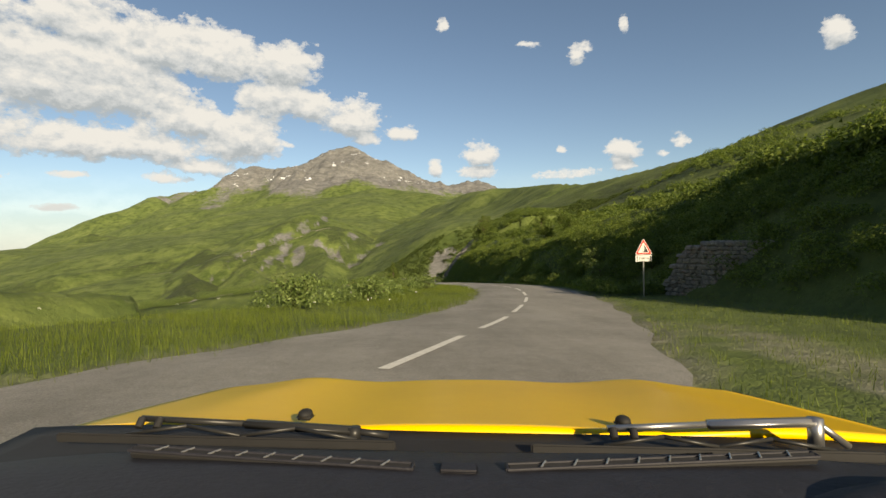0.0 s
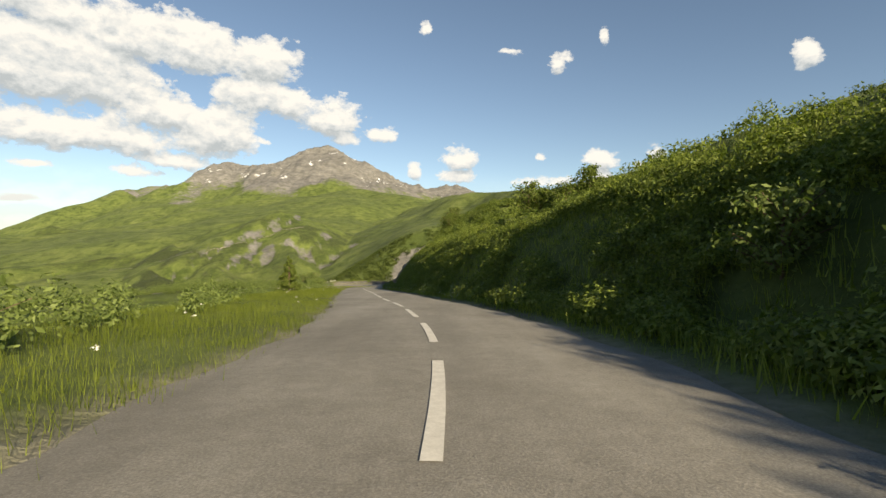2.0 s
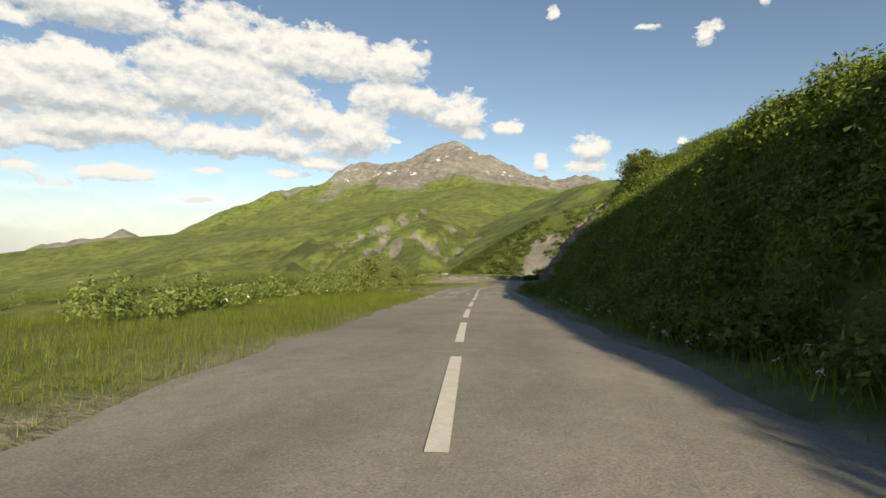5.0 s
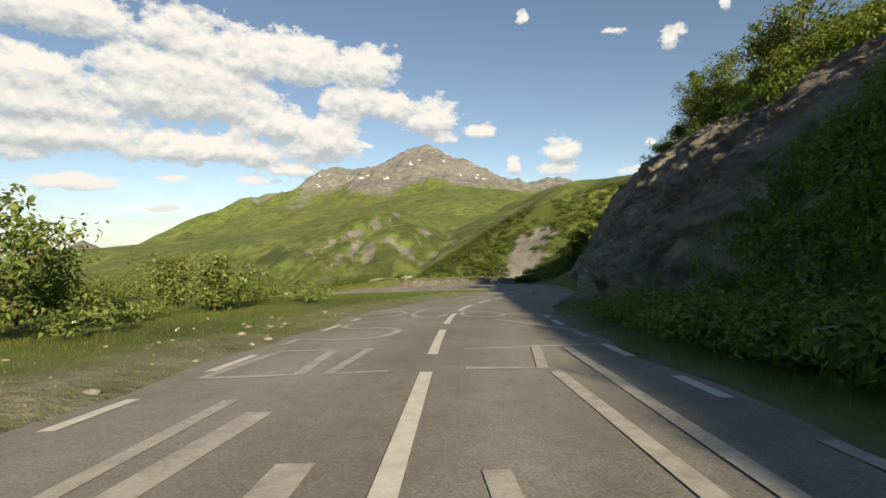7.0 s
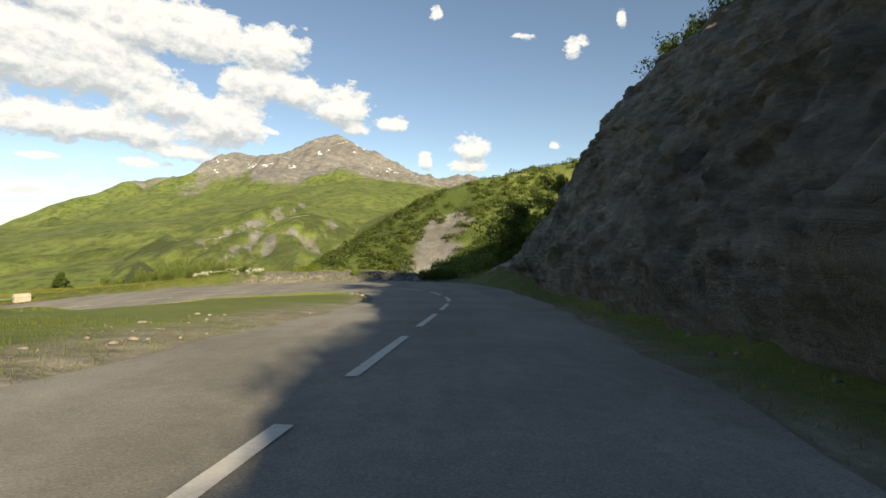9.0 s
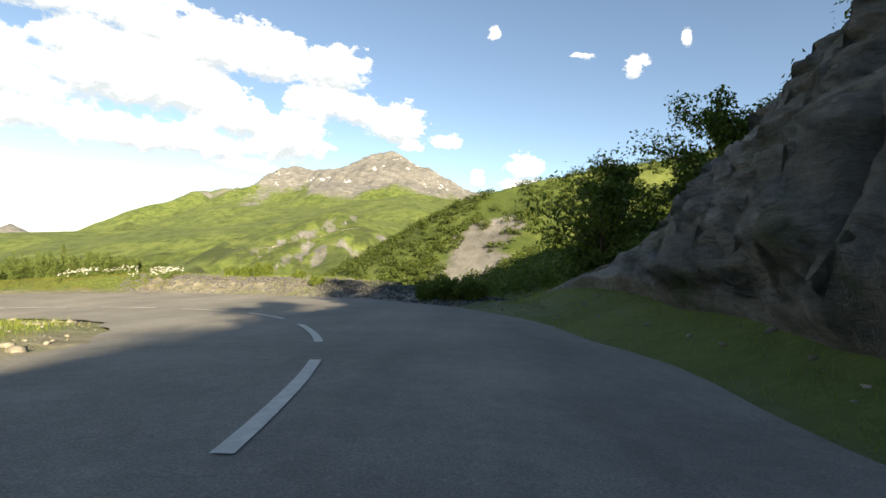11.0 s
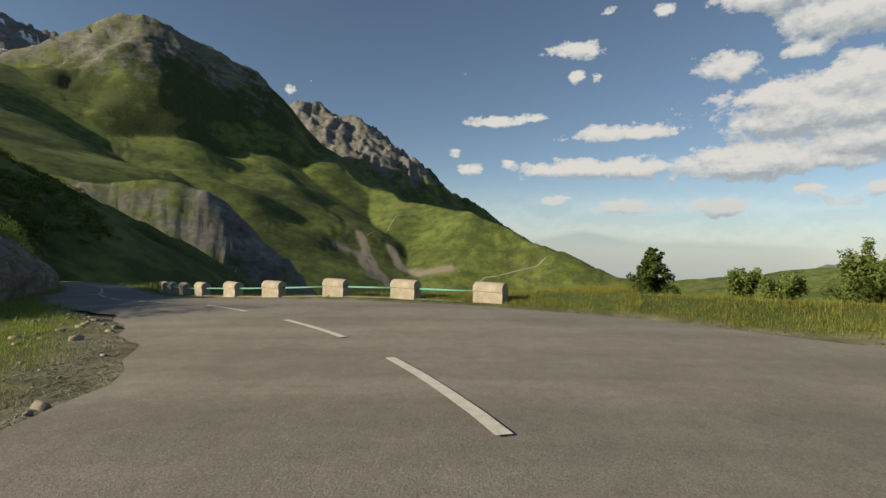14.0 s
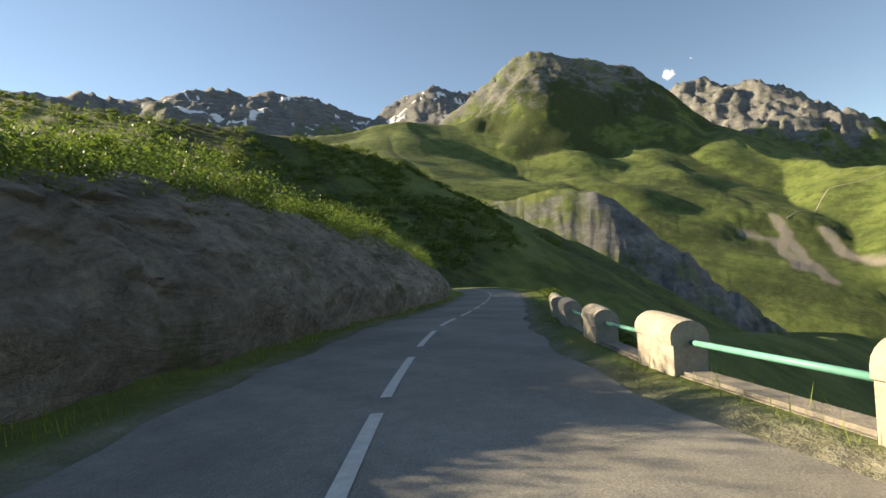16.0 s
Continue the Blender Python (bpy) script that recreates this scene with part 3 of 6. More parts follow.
        X, Y, Z, top, dist, vert = x[near], y[near], z[near], top[near], dist[near], vert[near]
        warp = 1.2 * size * (fbm(X / (2.2 * size) + 31, Y / (2.2 * size), 3) - 0.5)
        if r.get("crag"):
            flute = fbm(X / (0.8 * size) + 5, (Y + 0.7 * dist) / (0.8 * size) + 1, 6, True, 0.6)
        else:
            flute = fbm((vert + warp) / size + 5, (dist + warp) / (2.8 * size) + 1, 6, True, 0.55)
        crag = fbm(X / (0.6 * size) + 5, Y / (0.6 * size) + 1, 5, True, 0.6)
        g = fbm(X / size * 0.7 + 40, Y / size * 0.7, 5)
        z0, z1 = r["rock"]
        bare = smooth(z0, z1, top + (z1 - z0) * 1.6 * (g - 0.5)) * r.get("bare", 0.9)
        deep = np.minimum(dist * r["fall"], 1.5 * size)
        top = top - amp * deep * ((flute - 0.45) * (0.45 + 0.55 * bare) + (crag - 0.5) * 0.5 * bare)
        top -= size * (0.02 + 0.20 * bare) * (fbm(vert / size * 4.2, dist / size * 2.2, 4, gain=0.6) - 0.42) * smooth(0, 1, amp / 0.2)
        if r.get("jag"):
            rough = smooth(z0, z1, top)
            top += r["jag"] * (0.06 + rough) * ((fbm(X / r.get("pin", 150) + 8, Y / r.get("pin", 150), 5, True, 0.55) - 0.52) + 0.16 * (fbm(X / 34, Y / 34 + 4, 3, True) - 0.5))
        over = smooth(-2, 2, top - Z)
        white = np.zeros_like(Z)
        if r.get("snow"):
            lane = fbm(X / (size * 0.7) + 90, Y / (size * 0.35) + 60, 5)
            white = smooth(0.64 - 0.06 * r["snow"], 0.66, lane) * smooth(z0, z1, top) * smooth(0.02, 0.1, dist / 900) * r["snow"] * 2.2
        brush = r.get("scrub", 0.0) * smooth(0.30, 0.55, fbm(X / (1.5 * size) + 70, Y / (1.5 * size), 4))
        for field, val in ((rock, np.clip(bare, 0, 1)), (scrub, brush), (dirt, 0.0), (snow, np.clip(white, 0, 1))):
            field[near] = field[near] * (1 - over) + val * over
        z[near] = np.maximum(Z, top)
    # loose scree under the shrubby spur
    xs_ = x + 10 * (fbm(x / 7 + 3, y / 7, 4) - 0.5)
    sc = np.exp(-(((xs_ - 3 - 0.30 * (y - 208)) / (3.0 + 0.12 * (224 - y))) ** 2)) * smooth(186, 194, y) * smooth(222, 216, y)
    rock = np.maximum(rock, sc * 1.1)
    # pale scree chutes low on the great slope
    for pts, wide in SCREE:
        q = np.flatnonzero((np.abs(x - pts[0][0]) < 200) & (np.abs(y - pts[0][1]) < 250))
        if len(q):
            dirt[q] = np.maximum(dirt[q], 0.9 * ragged_lane(x[q], y[q], pts, wide, 12)[0])
    for pts, wide in GULLIES:
        q = np.flatnonzero((np.abs(x - pts[0][0]) < 200) & (np.abs(y - pts[0][1] + 150) < 260))
        if len(q):
            v, down = ragged_lane(x[q], y[q], pts, 1.7 * wide, 34)
            v *= 0.25 + 0.75 * smooth(0.40, 0.60, fbm((x[q] + 0.35 * y[q]) / 15, y[q] / 55 + 8, 5, gain=0.6))
            rock[q], scrub[q] = np.maximum(rock[q], 0.66 * v), scrub[q] * (1 - 0.5 * v)
            z[q] -= 7 * v * smooth(0, 0.2, down)
    return z, rock, dirt, snow, d, scrub


def add_land():
    xs, ys = np.arange(-84, 84.1, 0.6), np.arange(-40, 246.1, 0.6)
    gx, gy = [a.ravel() for a in np.meshgrid(xs, ys)]
    n1, nx, ny = len(gx), len(xs), len(ys)
    i = (np.arange(ny - 1)[:, None] * nx + np.arange(nx - 1)[None]).ravel()
    f1 = np.stack([i, i + 1, i + nx + 1, i + nx], 1)
    az = np.radians(np.concatenate([np.arange(-62, 200, 0.2), np.arange(200, 298, 3.5)]))
    rad = np.concatenate([[6.0, 30.0], np.geomspace(55, 900, 120), np.arange(910, 2300, 13), np.arange(2300, 3300, 34), np.arange(3300, 4260, 16), np.geomspace(4300, 4930, 8)])
    A, D = [a.ravel() for a in np.meshgrid(az, rad)]
    px, py = -10 - D * np.sin(A), 120 + D * np.cos(A)
    na, nr = len(az), len(rad)
    j, k = np.meshgrid(np.arange(nr - 1), np.arange(na), indexing="ij")
    a0, a1 = (j * na + k).ravel(), (j * na + (k + 1) % na).ravel()
    f2 = np.stack([a0, a0 + na, a1 + na, a1], 1) + n1
    x, y = np.concatenate([gx, px]), np.concatenate([gy, py])
    z, rock, dirt, snow, d, scrub = land(x, y)
    inside = (px > -82) & (px < 82) & (py > -38) & (py < 244)
    z[n1:] -= np.where(inside, 4.0 + 10.0 * (np.abs(d[n1:]) < 25), 0.0)
    me = bpy.data.meshes.new("ground")
    fill(me, np.stack([x, y, z], 1), np.vstack([f1, f2]))
    for key, val in (("rock", rock), ("dirt", dirt), ("snow", snow), ("scrub", scrub)):
        me.attributes.new(key, "FLOAT", "POINT").data.foreach_set("value", np.clip(val, 0, 1).astype(np.float32))
    me.polygons.foreach_set("use_smooth", np.ones(len(me.polygons), bool))
    me.materials.append(GROUND)
    me.update()
    tagged(new("ground", me), "green alpine slopes with bare rock, scree and snow patches", "terrain", kind="structure")


add_land()


# ---- the road ----
def at_road(i, off, up=0.0):
    """A point beside sample i of the road's line, off metres to the right."""
    return (CL[i, 0] + RIGHT[i, 0] * off, CL[i, 1] + RIGHT[i, 1] * off, CL[i, 2] + up)


def add_road():
    steps, rows = 9, []
    for i in range(len(CL)):
        rag = 0.10 * math.sin(i * 1.7) + 0.08 * math.sin(i * 0.63 + 2)
        l, r = -CL[i, 3] + rag, CL[i, 4] + 0.10 * math.sin(i * 1.3 + 1)
        rows.append([at_road(i, l + (r - l) * k / (steps - 1), 0.02 - 0.05 * abs(2 * k / (steps - 1) - 1) ** 2) for k in range(steps)])
    verts = [p for r in rows for p in r]
    faces = [(i * steps + k, i * steps + k + 1, (i + 1) * steps + k + 1, (i + 1) * steps + k) for i in range(len(rows) - 1) for k in range(steps - 1)]
    ob = mesh_object("road", verts, faces, ASPHALT, shade=True)
    return tagged(ob, "worn grey asphalt mountain road with ragged edges", "road", kind="structure")


ROAD = add_road()


def strip_on_road(name, s0, s1, off, width, mat, parent, lift=0.008, drift=0.0):
    """A painted strip along the road from arc length s0 to s1."""
    n = max(2, int((s1 - s0) / 0.5) + 1)
    verts = []
    for s in np.linspace(s0, s1, n):
        c = [np.interp(s, ARC, CL[:, k]) for k in range(3)]
        r = np.array([np.interp(s, ARC, RIGHT[:, k]) for k in range(2)])
        r /= np.linalg.norm(r)
        o = off + drift * (s - s0)
        for side in (-0.5, 0.5):
            q = o + side * width
            verts.append((c[0] + r[0] * q, c[1] + r[1] * q, c[2] + 0.02 + lift - 0.05 * min(1.0, q / np.interp(s, ARC, CL[:, 4 if q > 0 else 3])) ** 2))
    faces = [(2 * k, 2 * k + 1, 2 * k + 3, 2 * k + 2) for k in range(n - 1)]
    return mesh_object(name, verts, faces, mat, parent)


def arc_near(x, y):
    return ARC[int(np.argmin((CL[:, 0] - x) ** 2 + (CL[:, 1] - y) ** 2))]


# dashes: far ends of some of them, between which the others are spaced evenly
DASH_ENDS = [arc_near(*q) for q in ((1.6, 11.4), (2.7, 51.9), (-1.8, 89.5), (-2.6, 106.8), (-0.6, 137.5), (-17.9, 149.3), (-26.8, 144.8), (-33.9, 137.6), (-38.9, 132.6))]
dash_s = [DASH_ENDS[0] - 4.33 * k for k in range(14, 0, -1)]
for a, b in zip(DASH_ENDS[:-1], DASH_ENDS[1:]):
    n = max(1, round((b - a) / 4.33))
    dash_s += [a + (b - a) * k / n for k in range(n)]
dash_s += [DASH_ENDS[-1] + 4.33 * k for k in range(22)]
for s in dash_s:
    strip_on_road("centre_dash", s - 3.0, s, 0.0, 0.13, PAINT, ROAD)

# edge strokes and worn hand-painted marks; places as (along, to the right) from a point of the line
FADED = plain("faded_road_paint", (0.35, 0.34, 0.31), 0.85, vary=0.4, scale=6)
S0 = arc_near(-2.22, 93.44)


def stroke(pts, width, mat, name="paint_stroke", lift=0.006):
    """A brushed line on the road through the given places."""
    p = np.array(pts, float)
    if len(p) > 3:
        seg = np.arange(len(p))
        fine = np.linspace(0, len(p) - 1, 4 * len(p))
        p = np.stack([np.interp(fine, seg, p[:, k]) for k in (0, 1)], 1)
        p[1:-1] = (p[:-2] + 2 * p[1:-1] + p[2:]) / 4
    d = np.gradient(p, axis=0)
    n = np.stack([-d[:, 1], d[:, 0]], 1) / np.linalg.norm(d, axis=1)[:, None] * width / 2
    verts = []
    for q in np.stack([p + n, p - n], 1).reshape(-1, 2):
        s = S0 + q[0]
        c, r = [np.interp(s, ARC, CL[:, k]) for k in range(5)], np.array([np.interp(s, ARC, RIGHT[:, k]) for k in range(2)])
        r /= np.linalg.norm(r)
        verts.append((c[0] + r[0] * q[1], c[1] + r[1] * q[1], c[2] + 0.02 + lift - 0.05 * min(1.0, q[1] / c[4 if q[1] > 0 else 3]) ** 2))
    faces = [(2 * k, 2 * k + 1, 2 * k + 3, 2 * k + 2) for k in range(len(p) - 1)]
    mesh_object(name, verts, faces, mat, ROAD)


for k in range(9):
    for off, shift in ((-2.42, 0.0), (2.42, 0.7)):
        a = -9.5 + 2.1 * k + shift
        stroke([(a, off), (a + 1.0 + 0.25 * math.sin(3 * k), off)], 0.13, PAINT if k % 3 else FADED, "edge_stroke")
stroke([(-3.0, -2.2), (-3.0, -1.5), (-0.4, -1.5)], 0.13, FADED)
for a, b in (((-7.9, -2.2), (-5.6, -2.2)), ((-5.5, -2.2), (-5.5, -1.4)), ((-5.6, -1.4), (-7.9, -1.4)), ((-8.0, -1.4), (-8.0, -2.2)), ((-7.9, -1.1), (-5.4, -1.0)), ((-7.9, -1.0), (-7.9, -0.4)), ((-5.6, -0.9), (-5.6, -0.4)),
             ((-7.9, 0.5), (-7.9, 1.2)), ((-7.8, 0.5), (-6.6, 0.5)), ((-6.5, 0.4), (-6.5, 1.2)), ((-7.8, 1.2), (-5.4, 1.3)), ((-7.8, 1.6), (-5.4, 1.7)), ((-5.3, 0.4), (-5.3, 1.3))):
    stroke([a, b], 0.15 if abs(a[1] - b[1]) < 0.2 else 0.11, FADED, lift=0.006 if abs(a[1] - b[1]) < 0.2 else 0.007)
stroke([(0.6, -2.3), (2.3, -2.2)], 0.13, FADED), stroke([(2.4, -2.2), (2.4, -1.4)], 0.11, FADED, lift=0.007), stroke([(2.3, -1.4), (0.6, -1.3)], 0.13, FADED), stroke([(0.6, -1.3), (0.6, -2.3)], 0.11, FADED, lift=0.007)
stroke([(0.7, -0.4), (0.6, -1.0), (2.4, -0.9)], 0.12, FADED), stroke([(-3.8, -2.4), (-3.7, -1.6)], 0.1, FADED), stroke([(-2.7, -1.2), (-0.8, -1.1)], 0.2, FADED), stroke([(-3.2, -0.5), (-1.8, -0.5)], 0.2, FADED)
stroke([(2.2, 0.4), (2.8, 2.3)], 0.1, FADED), stroke([(0.8, 0.4), (0.8, 1.2), (2.6, 1.4)], 0.13, FADED), stroke([(2.4, 1.8), (-3.1, 1.7)], 0.13, FADED, lift=0.007), stroke([(0.6, 1.3), (-2.7, 1.4)], 0.13, FADED), stroke([(-1.9, 0.5), (-3.1, 0.6), (-2.9, 1.2)], 0.14, FADED)
stroke([(3.7, -2.2), (3.5, -1.7), (3.6, -1.1), (4.2, -0.85), (4.9, -0.85), (5.4, -1.2), (5.4, -1.9), (5.8, -2.2), (6.4, -2.2), (6.7, -1.8)], 0.14, FADED)
stroke([(7.9, -2.2), (8.3, -1.6), (9.4, -1.4), (10.3, -1.9), (9.4, -2.2)], 0.13, FADED), stroke([(11.2, -0.5), (10.8, -1.2), (8.8, -1.2), (7.7, -0.8), (7.9, -0.3), (9.0, -0.2)], 0.13, FADED)
stroke([(9.5, 0.2), (8.5, 0.2), (7.8, 0.5), (7.8, 1.1), (8.8, 1.4), (9.8, 0.9), (9.8, 0.4)], 0.12, FADED), stroke([(9.2, 1.5), (8.6, 2.6)], 0.13, FADED), stroke([(7.1, 1.1), (4.9, 2.5)], 0.12, FADED)
S1 = arc_near(1.9, 58.6)
strip_on_road("paint_stroke", S1, S1 + 0.13, -1.25, 2.5, PAINT, ROAD, 0.007)
strip_on_road("paint_stroke", S1 + 0.9, S1 + 1.0, -0.6, 2.6, FADED, ROAD, 0.007)
strip_on_road("paint_stroke", S1 + 0.1, S1 + 0.22, 0.9, 1.9, FADED, ROAD, 0.007)


def add_road_word():
    """The word painted for riders who climb the road."""
    cu = bpy.data.curves.new("painted_word", "FONT")
    cu.body, cu.size, cu.align_x, cu.extrude = "SAVOIE", 0.62, "CENTER", 0.002
    ob = new("painted_word", cu)
    ob.parent = ROAD
    i = int(np.argmin((CL[:, 0] - 1.8) ** 2 + (CL[:, 1] - 60.6) ** 2))
    turn = math.degrees(math.atan2(-TAN[i, 0], TAN[i, 1]))
    ob.matrix_basis = pose(*at_road(i, 0.5, 0.03), -4.4, 0, turn + 180) @ Matrix.Diagonal((1, 1.2, 1, 1))
    cu.materials.append(FADED)


add_road_word()


# ---- cliffs beside the road ----
def add_cliff(name, label, row0, row1, side, reach, push):
    """A broken rock face standing on the road's bank between two rows of the line."""
    i0, i1 = int(np.argmin(np.abs(CL_ROW - row0))), int(np.argmin(np.abs(CL_ROW - row1)))
    ss = np.arange(ARC[i0], ARC[i1], 0.13)
    ff = np.concatenate([np.linspace(-0.25, 3.0, 90), np.linspace(3.06, reach, 60)])
    S, F = np.meshgrid(ss, ff, indexing="ij")
    get = lambda col: np.interp(S.ravel(), ARC, col)
    cx, cy = get(CL[:, 0]), get(CL[:, 1])
    rx, ry = get(RIGHT[:, 0]), get(RIGHT[:, 1])
    sgn = 1 if side == "right" else -1
    wide, verge = get(CL[:, 4 if sgn > 0 else 3]), get(CL[:, 8 if sgn > 0 else 5])
    off = sgn * (wide + verge + F.ravel())
    x, y = cx + rx * off, cy + ry * off
    z = land(x, y)[0]
    u = S.ravel()
    v = z + 0.22 * u
    cell = lambda a, b, s: LAT[(np.floor(a + 0.35 * np.floor(b)) * 7 + s).astype(int) % 256, (np.floor(b) * 13 + s).astype(int) % 256]
    blocks = cell(u / 1.5, v / 0.9, 3) * 0.34 + cell(u / 0.6, v / 0.36, 9) * 0.30 + cell(u / 3.1 + 0.5, v / 2.3, 5) * 0.45 + cell(u / 0.28, v / 0.16, 21) * 0.14
    shape = fbm(u / 4.5, z / 6 + 3, 5, True, 0.6) * 0.75 + fbm(u / 1.1 + 7, z / 1.6, 4, True, 0.65) * 0.45 + blocks * 0.8
    ends = smooth(0, 4, u - ss[0]) * smooth(0, 4, ss[-1] - u) * smooth(-0.3, 0.5, F.ravel()) * smooth(reach, reach - 2.0, F.ravel())
    out = (push * (shape - 0.7) + 0.3) * ends - 0.25 * (1 - ends)
    x, y, z = x - sgn * rx * out * 0.85, y - sgn * ry * out * 0.85, z + 0.25 * out
    nf = len(ff)
    i, k = np.meshgrid(np.arange(len(ss) - 1), np.arange(nf - 1), indexing="ij")
    a = (i * nf + k).ravel()
    faces = np.stack([a, a + nf, a + nf + 1, a + 1] if sgn > 0 else [a, a + 1, a + nf + 1, a + nf], 1)
    ob = mesh_object(name, np.stack([x, y, z + 0.05 * fbm(u * 3, z * 3, 2)], 1), faces, CLIFF)
    return tagged(ob, label, "cliff", kind="structure")


add_cliff("rock_cliff", "dark shaded slate cliff beside the road, broken and damp", 13.9, 21.3, "right", 7.5, 1.2)
add_cliff("rock_cliff", "grey rock cutting below shrubs on the lower road", 26.3, 31.5, "left", 6.0, 0.9)


# ---- planting ----
def leaf_mesh(name, centres, radii, counts, sizes, mat, seed, parent=None, drop=-0.25, corners=4):
    """Many small leaves round each centre: lens-shaped blades that face outwards, more of them near the rim."""
    rng = np.random.default_rng(seed)
    rep = np.repeat(np.arange(len(centres)), counts)
    n = len(rep)
    way = rng.normal(size=(n, 3))
    way /= np.linalg.norm(way, axis=1)[:, None]
    way[:, 2] = np.where(way[:, 2] < drop, -way[:, 2], way[:, 2])
    lumpy = 0.72 + 0.5 * vnoise(way[:, 0] * 2.5 + rep * 3.1, way[:, 1] * 2.5 + way[:, 2] * 2.5 + rep)
    p = centres[rep] + way * radii[rep] * (rng.random(n) ** 0.33 * lumpy)[:, None]
    nrm = way + rng.normal(size=(n, 3)) * 0.7 + np.array([0, 0, 0.35])
    nrm /= np.linalg.norm(nrm, axis=1)[:, None]
    t = np.cross(nrm, rng.normal(size=(n, 3)))
    t /= np.linalg.norm(t, axis=1)[:, None]
    b = np.cross(nrm, t)
    s = (sizes[rep] * rng.uniform(0.6, 1.35, n))[:, None]
    verts = np.stack([p - t * s, p + b * s * 0.45, p + t * s, p - b * s * 0.45], 1).reshape(-1, 3)
    if corners == 3:
        verts = verts.reshape(-1, 4, 3)[:, [0, 1, 3]] + (verts.reshape(-1, 4, 3)[:, [2]] - verts.reshape(-1, 4, 3)[:, [0]]) * [[[-0.1], [0.2], [0.2]]]
        return mesh_object(name, verts.reshape(-1, 3), np.arange(n * 3).reshape(-1, 3), mat, parent)
    return mesh_object(name, verts, np.arange(n * 4).reshape(-1, 4), mat, parent)


def blade_mesh(name, pts, heights, mat, seed, per=6, spread=0.11, width=0.006):
    """Grass: narrow leaning blades in tufts at the given points."""
    rng = np.random.default_rng(seed)
    n = len(pts) * per
    base = np.repeat(pts, per, axis=0) + np.concatenate([rng.normal(size=(n, 2)) * spread, np.full((n, 1), -0.03)], 1)
    h = np.repeat(heights, per) * rng.uniform(0.45, 1.3, n)
    a = rng.uniform(0, 2 * math.pi, n)
    side = np.stack([np.cos(a), np.sin(a), np.zeros(n)], 1) * (width * (0.7 + h))[:, None]
    lean = np.stack([-np.sin(a), np.cos(a), np.zeros(n)], 1) * (h * rng.uniform(0.05, 0.6, n))[:, None]
    up = np.array([0, 0, 1.0]) * h[:, None]
    verts = np.stack([base - side, base + side, base + lean + up], 1).reshape(-1, 3)
    return mesh_object(name, verts, np.arange(n * 3).reshape(-1, 3), mat)


def drop_points(n, x0, x1, y0, y1, seed, keep):
    """Random points on the land, kept where keep(x, y, e, f, side, row, d) holds."""
    rng = np.random.default_rng(seed)
    x, y = rng.uniform(x0, x1, n), rng.uniform(y0, y1, n)
    zu, du, eu, fu, iu, su = leg_height(x, y, 0, APEX)
    zl, dl, el, fl, il, sl = leg_height(x, y, APEX, len(CL))
    up = du < dl
    pick = lambda a, b: np.where(up, a, b)
    ok = keep(x, y, pick(eu, el), pick(fu, fl), pick(su, sl), CL_ROW[pick(iu, il)], np.minimum(du, dl)) & (np.minimum(eu, el) > 0.05)
    x, y = x[ok], y[ok]
    return np.stack([x, y, land(x, y)[0]], 1)


def shrub_cover(name, label, pts, seed, size=(0.7, 1.4), leaves=170, leaf=0.13, mat=None, squash=0.8):
    rng = np.random.default_rng(seed)
    r = rng.uniform(*size, len(pts)) * rng.uniform(0.7, 1.2, len(pts))
    rad = np.stack([r, r, r * squash], 1)
    cen = pts + np.stack([0 * r, 0 * r, r * squash * 0.45], 1)
    counts = np.maximum(30, (leaves * (r / np.mean(size)) ** 2)).astype(int)
    ob = leaf_mesh(name, cen, rad, counts, np.full(len(pts), leaf), mat or LEAF, seed, corners=3)
    return tagged(ob, label, "shrubs", kind="stuff")


bank = drop_points(6500, 2, 42, 7, 112, 21, lambda x, y, e, f, side, row, d: side & (row < 17.5) & (f > 0.3) & (d < 34) & ~((row > 14.3) & (f < 4.5)) & (vnoise(x / 4, y / 4) > 0.2 + 0.25 * (f > 7)))
steep = drop_points(28000, 0, 16, 20, 106, 19, lambda x, y, e, f, side, row, d: side & (row > 7) & (row < 14.4) & (e > 0.75) & (f < 3.2) & (vnoise(x / 2.5, y / 2.5) > 0.3))[:3700]
start = drop_points(3500, 6, 34, 6, 32, 17, lambda x, y, e, f, side, row, d: side & (row < 8) & (f > 0.2 + 6 * (y < 10)) & (d < 32) & (vnoise(x / 3, y / 3) > 0.25))
bank = np.concatenate([bank, steep, start])
bank_d = np.min(np.hypot(bank[:, None, 0] - CL[None, ::4, 0], bank[:, None, 1] - CL[None, ::4, 1]), axis=1)
shrub_cover("bank_shrubs", "dense dark green alder scrub on the shaded bank", bank[bank_d < 11.5], 22, (0.28, 0.62), 125, 0.056, LEAF_ALDER)
shrub_cover("upper_bank_shrubs", "sunlit green scrub higher on the bank", bank[bank_d >= 11.5], 20, (0.5, 1.1), 75, 0.13)
uphill = drop_points(2600, 24, 120, 14, 190, 18, lambda x, y, e, f, side, row, d: (d > 24) & (d < 110) & (x > 24) & (y < 120 + 0.6 * x) & (vnoise(x / 12 + 2, y / 12) > 0.42))
shrub_cover("hillside_shrubs", "rounded green shrubs scattered over the grassy hillside", uphill, 16, (0.9, 2.0), 70, 0.26, LEAF_ALDER)
crest = drop_points(900, 3, 40, 88, 160, 23, lambda x, y, e, f, side, row, d: side & (row > 13) & (row < 21.6) & (f > 5.5) & (d < 30))
shrub_cover("crest_shrubs", "sunlit green scrub along the top of the cliff", crest, 24, (0.5, 1.25), 230, 0.1)
